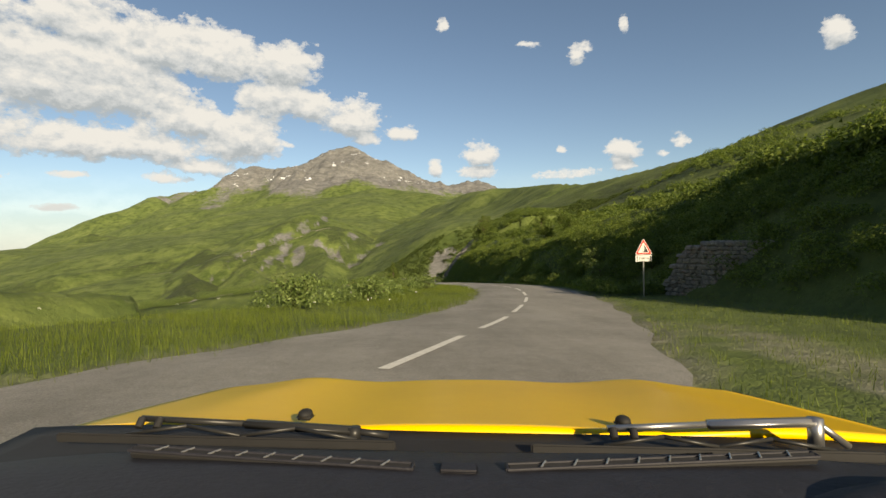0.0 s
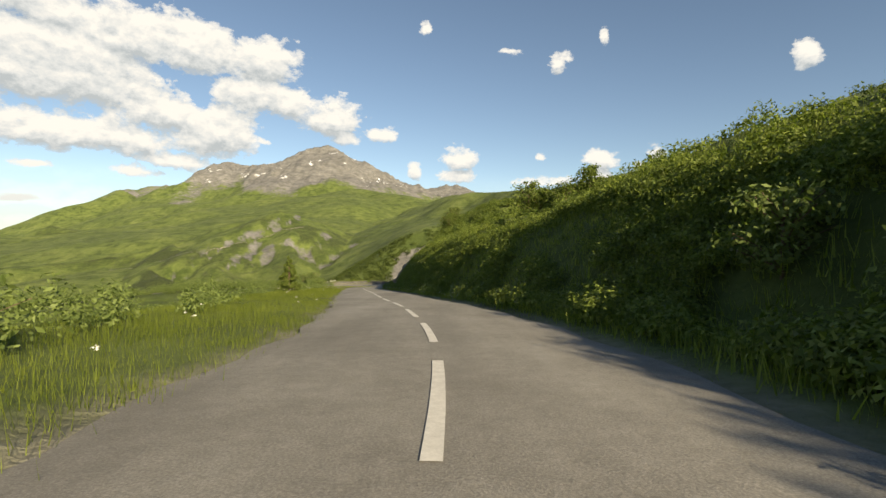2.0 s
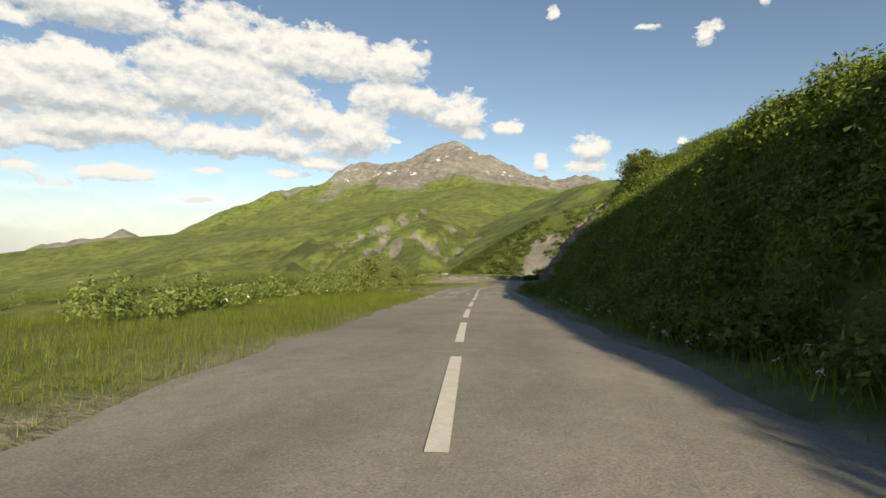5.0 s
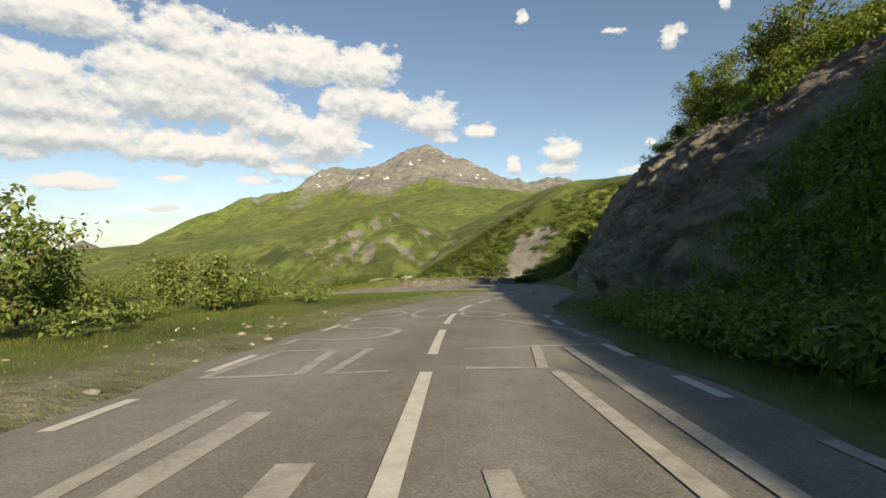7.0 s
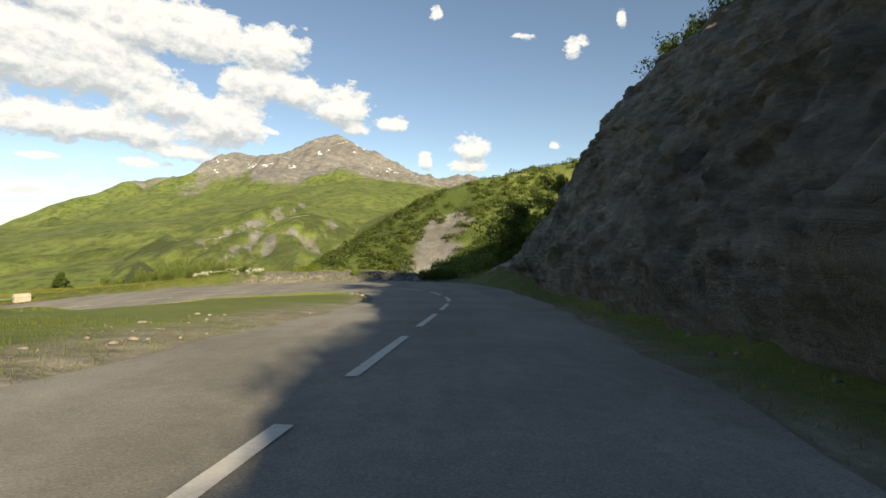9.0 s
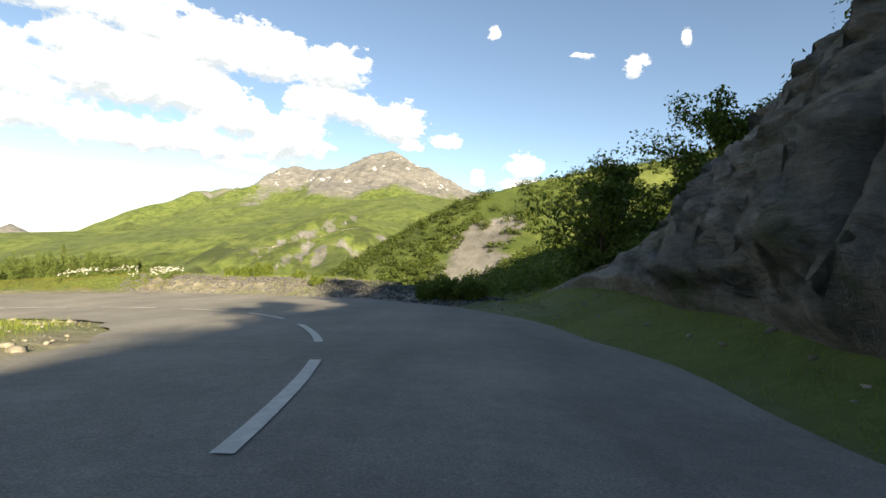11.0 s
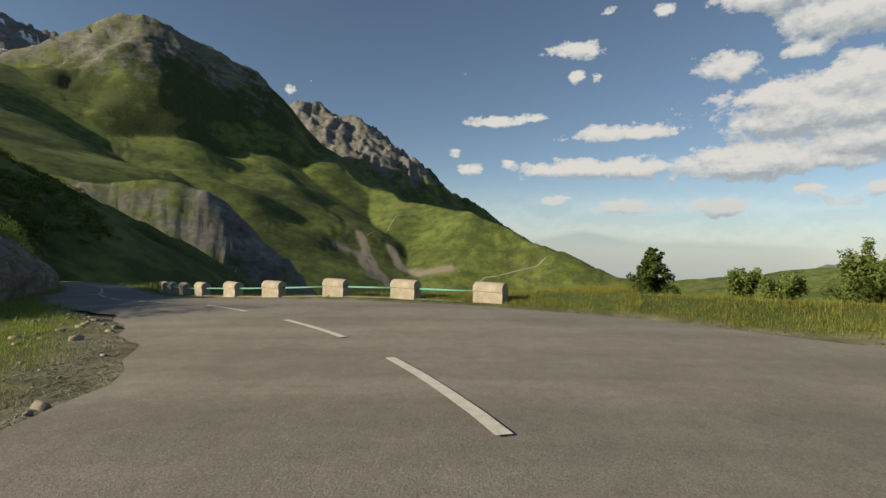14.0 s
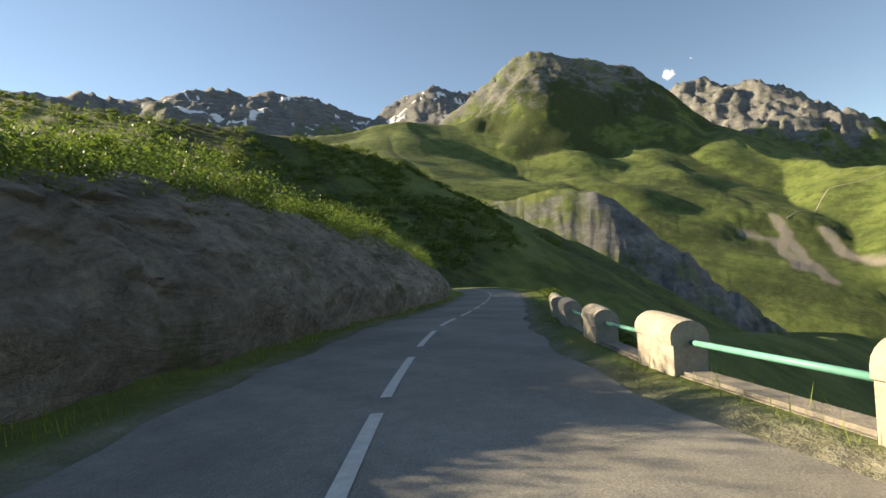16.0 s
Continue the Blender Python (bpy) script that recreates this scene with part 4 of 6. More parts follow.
spur = drop_points(5200, -34, 75, 176, 242, 25, lambda x, y, e, f, side, row, d: (vnoise(x / 5 + 9, y / 5) > 0.2) & (np.abs(x - 3 - 0.30 * (y - 208) + 9 * (vnoise(x / 3.5, y / 3.5) - 0.5)) > (2.4 + 0.11 * (224 - y))))
shrub_cover("spur_shrubs", "dark green dwarf shrubs covering a steep spur", spur, 26, (0.6, 1.3), 50, 0.22, LEAF_PINE)
gully = drop_points(2600, 0, 34, 150, 184, 15, lambda x, y, e, f, side, row, d: side & (row > 18) & (row < 22.2) & (e > 4.5) & (vnoise(x / 3 + 4, y / 3) > 0.25))
shrub_cover("gully_shrubs", "dark green scrub filling the hollow beyond the cliff", gully, 14, (0.45, 1.0), 90, 0.10, LEAF)
lower = drop_points(9000, -98, -24, 72, 142, 27, lambda x, y, e, f, side, row, d: ~side & (row > 26.2) & (f > 1.9) & (d < 17) & (vnoise(x / 3, y / 3) > 0.3))[:1100]
shrub_cover("cutting_shrubs", "bright green bushes above the rock cutting", lower, 28, (0.5, 1.3), 190, 0.07, LEAF_PALE, 1.1)
below = drop_points(900, -75, -30, 100, 150, 29, lambda x, y, e, f, side, row, d: side & (row > 26.5) & (e > 2.2) & (d < 18) & (vnoise(x / 4, y / 4) > 0.3))
shrub_cover("roadside_shrubs", "low green bushes beyond the parapet", below, 30, (0.4, 0.8), 150, 0.11, LEAF_PALE)
willow = drop_points(900, -32, -16, 154, 168, 31, lambda x, y, e, f, side, row, d: side & (e > 3.0) & (e < 5.6) & (row > 23.55) & (row < 24.7) & (vnoise(x / 1.6, y / 1.6) > 0.35))
shrub_cover("willow_thicket", "low leafy willow scrub outside the bend", willow, 32, (0.22, 0.5), 330, 0.04, LEAF_PALE, 1.3)
hillside = drop_points(9000, -260, 60, -300, 110, 33, lambda x, y, e, f, side, row, d: (d > 26) & (x < -36 - np.minimum(0, y + 70) * 0.3) & (y < 60 + 0.2 * x) & (vnoise(x / 14, y / 14) > 0.40))
shrub_cover("far_hillside_shrubs", "dark scrub on the shaded hillside", hillside, 34, (1.0, 2.4), 48, 0.4)

verge_l = drop_points(96000, -16, 9, -2, 122, 41, lambda x, y, e, f, side, row, d: ~side & (row < 19.5) & (e < 9) & (np.random.default_rng(1).random(len(x)) > 0.35 * (row > 13.2) * (e < 3)))
blade = blade_mesh("verge_grass", verge_l, (0.10 + 0.17 * vnoise(verge_l[:, 0] / 2, verge_l[:, 1] / 2)) * (1 - 0.45 * smooth(84, 94, verge_l[:, 1])), BLADE, 42, 9, 0.2, 0.0042)
tagged(blade, "tall sunlit green meadow grass on the verge", "grass", kind="stuff")
verge_r = drop_points(36000, -4, 18, -2, 150, 43, lambda x, y, e, f, side, row, d: side & (row < 21.5) & (f < 0.8) & (e > 0.15) & (e < 7))
blade = blade_mesh("verge_grass", verge_r, np.full(len(verge_r), 0.13), BLADE, 44, 8, 0.14, 0.0045)
tagged(blade, "short green grass between road and bank", "grass", kind="stuff")
bend = drop_points(60000, -36, -8, 148, 172, 45, lambda x, y, e, f, side, row, d: side & (row > 23.35) & (row < 26.8) & (e > 0.45) & (e < 6) & (vnoise(x / 0.9, y / 0.9) > 0.22))
blade = blade_mesh("bend_grass", bend, 0.05 + 0.10 * vnoise(bend[:, 0] / 1.3, bend[:, 1] / 1.3), BLADE_DRY, 46, 8, 0.1, 0.006)
tagged(blade, "short yellowing grass outside the bend", "grass", kind="stuff")
clump = drop_points(9000, -24, 4, 148, 170, 59, lambda x, y, e, f, side, row, d: side & (row > 20.8) & (row < 23.6) & (e > 1.4) & (e < 5.5) & (vnoise(x / 0.8 + 3, y / 0.8) > 0.66 - 0.09 * (e - 1.4)))
blade = blade_mesh("berm_tufts", clump, np.full(len(clump), 0.16), BLADE, 60, 8, 0.1, 0.008)
tagged(blade, "green tufts between the stones of the rubble bank", "grass", kind="stuff")
inside = drop_points(26000, -36, 0, 118, 150, 63, lambda x, y, e, f, side, row, d: ~side & (row > 19.5) & (row < 27) & (e > 0.35) & (vnoise(x / 0.7, y / 0.7) > 0.62 - 0.28 * smooth(0.5, 2.5, e)))
blade = blade_mesh("inner_grass", inside, np.full(len(inside), 0.085), BLADE_DRY, 64, 7, 0.1, 0.007)
tagged(blade, "short rough grass on the inside of the bend", "grass", kind="stuff")
low = drop_points(900, -75, -30, 100, 150, 29, lambda x, y, e, f, side, row, d: side & (row > 26.5) & (e > 2.2) & (d < 18) & (vnoise(x / 4, y / 4) > 0.3))
shrub_cover("roadside_shrubs", "low green bushes beyond the parapet", below, 30, (0.4, 0.8), 150, 0.11, LEAF_PALE)
willow = drop_points(900, -32, -16, 154, 168, 31, lambda x, y, e, f, side, row, d: side & (e > 3.0) & (e < 5.6) & (row > 23.55) & (row < 24.7) & (vnoise(x / 1.6, y / 1.6) > 0.35))
shrub_cover("willow_thicket", "low leafy willow scrub outside the bend", willow, 32, (0.22, 0.5), 330, 0.04, LEAF_PALE, 1.3)
hillside = drop_points(2600, -240, -40, -75, 110, 33, lambda x, y, e, f, side, row, d: (d > 26) & (x < -36) & (y < 60 + 0.2 * x) & (vnoise(x / 14, y / 14) > 0.45))
shrub_cover("far_hillside_shrubs", "dark scrub on the shaded hillside", hillside, 34, (1.2, 2.4), 60, 0.4)

verge_l = drop_points(96000, -16, 9, -2, 122, 41, lambda x, y, e, f, side, row, d: ~side & (row < 19.5) & (e < 9) & (np.random.default_rng(1).random(len(x)) > 0.35 * (row > 13.2) * (e < 3)))
blade = blade_mesh("verge_grass", verge_l, (0.10 + 0.17 * vnoise(verge_l[:, 0] / 2, verge_l[:, 1] / 2)) * (1 - 0.45 * smooth(84, 94, verge_l[:, 1])), BLADE, 42, 9, 0.2, 0.0042)
tagged(blade, "tall sunlit green meadow grass on the verge", "grass", kind="stuff")
verge_r = drop_points(36000, -4, 18, -2, 150, 43, lambda x, y, e, f, side, row, d: side & (row < 21.5) & (f < 0.8) & (e > 0.15) & (e < 7))
blade = blade_mesh("verge_grass", verge_r, np.full(len(verge_r), 0.13), BLADE, 44, 8, 0.14, 0.0045)
tagged(blade, "short green grass between road and bank", "grass", kind="stuff")
bend = drop_points(30000, -36, 2, 120, 170, 45, lambda x, y, e, f, side, row, d: ((~side & (row > 19.5) & (row < 27) & (e > 0.7)) | (side & (row > 21.5) & (row < 26.8) & (e > np.where(row > 23.3, 0.5, 1.9)) & (e < 8))))
blade = blade_mesh("bend_grass", bend, np.full(len(bend), 0.17), BLADE, 46)
tagged(blade, "sparse grass round the bend", "grass", kind="stuff")
low = drop_points(10000, -80, -26, 95, 152, 47, lambda x, y, e, f, side, row, d: (row > 26.3) & (e > 0.3) & (e < 4.5) & (side | (f < 0.2)))
blade = blade_mesh("roadside_grass", low, np.full(len(low), 0.2), BLADE, 48)
tagged(blade, "rough grass along the lower road", "grass", kind="stuff")


weeds = drop_points(3400, -16, 6, 14, 112, 35, lambda x, y, e, f, side, row, d: ~side & (row < 16.5) & (e > 3.2) & (e < 9.5) & (vnoise(x / 3 + 5, y / 3) > 0.42))[:900]
shrub_cover("tall_weeds", "tall pale leafy weeds behind the grass verge", weeds, 36, (0.18, 0.45), 130, 0.06, LEAF_PALE, 1.5)
ferns = drop_points(30000, 2, 17, 22, 104, 39, lambda x, y, e, f, side, row, d: side & (row > 7.5) & (row < 14.6) & (e > 0.5) & (f < 4.5))[:5000]
blade = blade_mesh("bank_grass", ferns, np.full(len(ferns), 0.34), BLADE, 40, 9, 0.16, 0.012)
tagged(blade, "coarse grass and ferns on the shaded bank", "grass", kind="stuff")
cut = drop_points(9000, -75, -28, 98, 146, 57, lambda x, y, e, f, side, row, d: ~side & (row > 26) & (e > 0.3) & (f < 3.5) & (vnoise(x / 1.5, y / 1.5) > 0.35))[:2200]
blade = blade_mesh("cutting_grass", cut + [0, 0, 0.1], np.full(len(cut), 0.24), BLADE, 58, 10, 0.14, 0.007)
tagged(blade, "grass tufts hanging on the rock cutting", "grass", kind="stuff")
tufts = drop_points(9000, -2, 16, 96, 152, 37, lambda x, y, e, f, side, row, d: side & (row > 13) & (row < 21.6) & (f > 0.4) & (f < 7) & (vnoise(x / 1.5 + 5, y / 1.5) > 0.55))[:2500]
blade = blade_mesh("cliff_grass", tufts + [0, 0, 0.12], np.full(len(tufts), 0.22), BLADE, 38, 12, 0.12)
tagged(blade, "grass tufts rooted in cracks of the cliff", "grass", kind="stuff")


def add_flowers(name, label, pts, seed, tall=0.35, petal=0.013):
    rng = np.random.default_rng(seed)
    cen = pts + np.stack([np.zeros(len(pts)), np.zeros(len(pts)), rng.uniform(0.5, 1.0, len(pts)) * tall], 1)
    ob = leaf_mesh(name, cen, np.full((len(pts), 3), 0.04), np.full(len(pts), 13), np.full(len(pts), petal), FLOWER, seed)
    return tagged(ob, label, "flowers", kind="stuff")


bloom = drop_points(16000, -26, -10, 154, 166, 51, lambda x, y, e, f, side, row, d: side & (row > 23.3) & (row < 24.05) & (e > 1.2) & (e < 3.2) & (vnoise(x / 0.9, y / 0.9) > 0.42))
leafy = bloom[::6]
shrub_cover("flower_leaves", "broad green leaves under the white flowers", leafy, 50, (0.16, 0.3), 60, 0.05, LEAF_PALE, 0.9)
add_flowers("white_flowers", "white flower heads along the gravel bank of the bend", bloom[::2], 52, 0.5, 0.024)
daisies = drop_points(1500, 1, 9, 45, 100, 53, lambda x, y, e, f, side, row, d: side & (row < 15) & (e > 0.2) & (e < 1.4))
add_flowers("verge_flowers", "small white flowers in the verge below the bank", daisies, 54, 0.3)
meadow = drop_points(160, -9, 3, 0, 100, 55, lambda x, y, e, f, side, row, d: ~side & (row < 15) & (e > 0.3) & (e < 5))
add_flowers("meadow_flowers", "scattered pale flowers in the meadow grass", meadow, 56, 0.45)


def ground_z(x, y):
    return float(land(np.array([float(x)]), np.array([float(y)]))[0][0])


def add_tree(name, label, x, y, height, spread, shape, mat, seed, leaf=0.07, n=2600, sink=0.1):
    """A tapered trunk with limbs, and a crown of many leaves in uneven clumps."""
    rng = np.random.default_rng(seed)
    z = ground_z(x, y) - sink
    top = new(name)
    top.location = (x, y, z)
    bm = bmesh.new()
    rod(bm, (0, 0, 0), (0.04 * height, 0, height * 0.9), 0.022 * height, 8)
    for v in bm.verts:
        s = 1 - 0.8 * v.co.z / height
        v.co.x, v.co.y = v.co.x * s, v.co.y * s
    limbs = []
    for k in range(78 if shape == "cone" else 26):
        h = height * rng.uniform(0.15, 0.95)
        if shape == "cone":
            h = height * (0.08 + 0.90 * (k + rng.random()) / 78)
            reach = spread * (1.04 - h / height) * rng.uniform(0.75, 1.08)
            rise = -0.12
        else:
            reach = spread * (0.35 + 0.9 * math.sin(math.pi * min(1, h / height))) * rng.uniform(0.45, 1.0)
            rise = 0.35
        a = rng.uniform(0, 2 * math.pi)
        tip = (math.cos(a) * reach, math.sin(a) * reach, min(height, h + rise * reach))
        rod(bm, (0, 0, h * 0.8), tip, 0.006 * height, 5)
        limbs += [(np.array((0, 0, h * 0.8)) * (1 - u) + np.array(tip) * u, reach) for u in (0.45, 0.75, 1.0)]
    part("trunk", bm, BARK, top)
    cen = np.array([c for c, _ in limbs]) + rng.normal(size=(len(limbs), 3)) * 0.05 * spread
    wide = 0.17 if shape == "cone" else 0.34
    thin = 0.06 if shape == "cone" else 0.16
    rad = np.array([[thin + wide * r, thin + wide * r, 0.6 * thin + 0.75 * wide * r] for _, r in limbs])
    crown = leaf_mesh("crown", cen, rad, np.full(len(cen), n // len(cen)), np.full(len(cen), leaf), mat, seed + 1, top, -2)
    return tagged(top, label, "tree" if height > 2.4 else "bush")


add_tree("young_larch", "young conical green larch on the grass verge", -5.7, 65.3, 3.1, 1.15, "cone", LEAF, 61, 0.05, 30000)
add_tree("small_spruce", "small dark spruce outside the bend", -32.4, 155.4, 1.75, 1.05, "cone", LEAF_DARK, 62, 0.05, 12000)


def add_willow(x, y, height, spread, seed, lone=False, label="bushy willow with pale leaves outside the bend", mat=None):
    """Upright stems fanning from one root, each with leaves along its upper part."""
    rng = np.random.default_rng(seed)
    top = new("willow_bush")
    top.location = (x, y, ground_z(x, y) - 0.05)
    bm, cen, rad = bmesh.new(), [], []
    for k in range(3 if lone else 15):
        a, out = rng.uniform(0, 2 * math.pi), spread * (0.15 if lone else 1.0) * rng.random() ** 0.6
        high = height * (rng.uniform(0.9, 1.0) if lone else rng.uniform(0.6, 1.0)) * (1 - 0.25 * (out / spread) ** 2)
        mid = Vector((0.45 * out * math.cos(a), 0.45 * out * math.sin(a), 0.5 * high))
        tip = Vector((out * math.cos(a), out * math.sin(a), high))
        rod(bm, (0, 0, 0), mid, 0.011, 5)
        rod(bm, mid, tip, 0.007, 5)
        for u in np.linspace(0.12, 1.0, 9):
            q = mid.lerp(tip, 2 * u - 1) if u > 0.5 else Vector((0, 0, 0)).lerp(mid, 2 * u)
            cen.append(np.array(q) + rng.normal(size=3) * 0.04)
            r = (0.21 if not lone else 0.14) * (1.15 - 0.55 * u)
            rad.append((r, r, 1.2 * r))
    part("stems", bm, BARK, top)
    leaf_mesh("crown", np.array(cen), np.array(rad), np.full(len(cen), 55), np.full(len(cen), 0.042), mat or LEAF_PALE, seed + 1, top, -2)
    return tagged(top, label, "bush", "willow thicket")


for k, (x, y, h, w) in enumerate([(-29.5, 156.5, 0.85, 0.5), (-28.5, 156.9, 0.7, 0.5), (-27.1, 157.8, 1.25, 0.5), (-26.5, 158.4, 0.95, 0.6), (-25.5, 158.5, 1.55, 0.6), (-25.2, 159.3, 1.3, 0.6), (-24.4, 158.9, 1.4, 0.6), (-23.9, 159.2, 1.45, 0.6),
                                 (-23.3, 159.9, 1.3, 0.6), (-22.8, 159.8, 1.4, 0.6), (-22.4, 160.5, 1.75, 0.5), (-21.9, 160.1, 1.3, 0.6), (-21.4, 160.3, 1.4, 0.6), (-21.2, 161.0, 1.45, 0.7), (-20.3, 160.8, 1.2, 0.7), (-20.5, 161.7, 1.1, 0.8)]):
    add_willow(x, y, 1.15 * h, w, 400 + 3 * k)
add_willow(-23.7, 159.7, 2.2, 0.6, 460, True, "tall single willow shoot above the thicket")
for k, (x, y, h, w) in enumerate([(-13.5, 160.6, 0.6, 0.4), (-12.8, 161.0, 0.7, 0.5), (-12.0, 161.1, 0.95, 0.5), (-11.6, 161.3, 0.9, 0.5), (-9.0, 159.9, 0.45, 0.4), (-7.1, 157.6, 0.4, 0.4), (-0.7, 152.4, 0.9, 0.5), (-0.3, 152.1, 0.85, 0.5), (0.3, 151.5, 1.1, 0.6), (0.8, 151.0, 1.1, 0.6), (1.4, 150.6, 1.0, 0.6)]):
    add_willow(x, y, h, w, 470 + 3 * k, False, "small leafy bush growing behind the rubble bank", LEAF_ALDER)
for k, (x, y, h) in enumerate([(14.6, 62.2, 2.2), (13.0, 57.6, 2.5), (16.0, 58.5, 2.2), (11.9, 50.5, 1.7), (13.6, 47.5, 2.0), (20.0, 66.0, 2.4)]):
    add_tree("birch", "slender leafy birch at the top of the bank", x, y, h, 0.9, "round", LEAF, 70 + 3 * k, 0.075)
for k, (x, y, h, s) in enumerate([(-9.6, 95.4, 2.5, 1.1), (-11.8, 98.0, 2.3, 1.2), (-10.6, 103.0, 1.7, 1.0), (-13.0, 104.5, 1.9, 1.2), (-15.5, 100.0, 2.3, 1.3), (-8.9, 90.4, 1.3, 0.8)]):
    add_tree("willow_bush", "leafy willow bush in the rough grass", x, y, h, s, "round", LEAF_PALE, 100 + 3 * k, 0.07)
for k in range(12):
    y = 113.0 + 3.1 * k + 0.9 * math.sin(5 * k)
    i = int(np.argmin((CL[:, 1] - y) ** 2 + (CL[:, 0] - 0) ** 2))
    x = at_road(i, CL[i, 4] + CL[i, 8])[0] + 9.0 + 1.1 * math.sin(3.7 * k)
    add_tree("alder_bush", "leafy alder bush on the crest of the cliff", x, y, 3.6 + 0.9 * math.sin(2.3 * k), 1.4, "round", LEAF, 170 + 3 * k, 0.085, 2600, 0.3)
for k in range(15):
    i = int(np.argmin(np.abs(CL_ROW - (27.3 + 0.27 * k))))
    x, y = at_road(i, -(CL[i, 3] + CL[i, 5] + 4.0 + 0.8 * math.sin(4.1 * k)))[:2]
    add_tree("cutting_bush", "bright leafy bush overhanging the rock cutting", x, y, 1.3 + 0.3 * math.sin(2.9 * k), 0.95, "round", LEAF_PALE, 220 + 3 * k, 0.06, 2600, 0.25)
add_tree("maple_bush", "broad dark green bush clinging to the end of the cliff", 10.9, 151.2, 5.2, 2.5, "round", LEAF, 130, 0.10, 11000, 0.4)
add_tree("hazel_bush", "dark bushy hazel at the cliff's foot", 6.7, 152.6, 4.0, 2.3, "round", LEAF, 134, 0.11, 5200, 0.6)
add_tree("hazel_bush", "dark bushy hazel at the cliff's foot", 8.4, 155.2, 5.0, 2.6, "round", LEAF, 138, 0.11, 5200, 0.6)
for k, (x, y, h) in enumerate([(9.6, 27.5, 1.6), (10.4, 31.0, 1.5), (11.0, 24.0, 1.3), (-0.5, 29.5, 0.9), (-2.6, 18.5, 0.9), (-4.4, 15.0, 1.0)]):
    add_tree("rowan_bush", "small pale green bush in the grass", x, y, h, 0.75, "round", LEAF_PALE, 150 + 3 * k, 0.06, 1500)


# ---- parapet of blocks and rail ----
def parapet_z(x, y):
    """Foot of the parapet: a little under the road beside it."""
    return CL[int(np.argmin((CL[:, 0] - x) ** 2 + (CL[:, 1] - y) ** 2)), 2] - 0.06


def add_block(x, y, turn):
    z = parapet_z(x, y)
    top = new("parapet_block")
    top.location, top.rotation_euler = (x, y, z), (0, 0, turn)
    bm = bmesh.new()
    length, thick, high = 1.0, 0.44, 0.74
    prof = [(-thick / 2 + 0.015, -0.30), (-thick / 2 + 0.015, 0.44), (-thick / 2 - 0.012, 0.455)]
    prof += [(-(thick / 2 + 0.012) * math.cos(a), high - 0.20 + 0.20 * math.sin(a)) for a in np.linspace(0, math.pi, 11)]
    prof += [(thick / 2 + 0.012, 0.455), (thick / 2 - 0.015, 0.44), (thick / 2 - 0.015, -0.30)]
    rings = []
    for k, sx in enumerate(np.linspace(-length / 2, length / 2, 7)):
        sh = 0.985 if k in (0, 6) else 1.0
        rings.append([bm.verts.new((sx, py * sh + 0.008 * math.sin(9 * sx + 7 * pz), pz * sh)) for py, pz in prof])
    for a, b in zip(rings[:-1], rings[1:]):
        for k in range(len(prof) - 1):
            bm.faces.new((a[k], b[k], b[k + 1], a[k + 1]))
        bm.faces.new((a[-1], b[-1], b[0], a[0]))
    bm.faces.new(rings[0]), bm.faces.new(rings[-1][::-1])
    part("block", bm, CONCRETE, top, shade=False)
    return tagged(top, "weathered pale concrete parapet block with a rounded top", "barrier", "parapet blocks")


BLOCKS = [(-31.3, 149.9), (-33.0, 147.1), (-34.6, 144.3), (-36.0, 141.4), (-37.8, 138.9), (-40.1, 136.3), (-42.5, 134.1), (-45.1, 131.9), (-47.7, 129.9), (-50.4, 128.1)]
for k, (x, y) in enumerate(BLOCKS):
    nxt, prv = BLOCKS[min(k + 1, len(BLOCKS) - 1)], BLOCKS[max(k - 1, 0)]
    add_block(x, y, math.atan2(nxt[1] - prv[1], nxt[0] - prv[0]))
for a, b in zip(BLOCKS[:-1], BLOCKS[1:]):
    va, vb = Vector((*a, parapet_z(*a) + 0.43)), Vector((*b, parapet_z(*b) + 0.43))
    way = (vb - va).normalized()
    rail = new("green_rail")
    rail.location = (va + vb) / 2
    bm = bmesh.new()
    rod(bm, va + way * 0.46 - rail.location, vb - way * 0.46 - rail.location, 0.034, 12)
    part("tube", bm, GREEN_STEEL, rail, shade=True)
    tagged(rail, "turquoise painted steel tube between the parapet blocks", "railing", "parapet rails")
    kerb = new("parapet_kerb")
    kerb.location = ((a[0] + b[0]) / 2, (a[1] + b[1]) / 2, (parapet_z(*a) + parapet_z(*b)) / 2)
    bm = bmesh.new()
    box(bm, ((vb - va).length - 0.9, 0.34, 0.34), (0, 0, -0.07), 0.04, way.to_track_quat("X", "Z").to_matrix())
    part("kerb", bm, STONE, kerb)
    tagged(kerb, "low crumbling concrete footing under the rail", "kerb", "parapet kerbs")


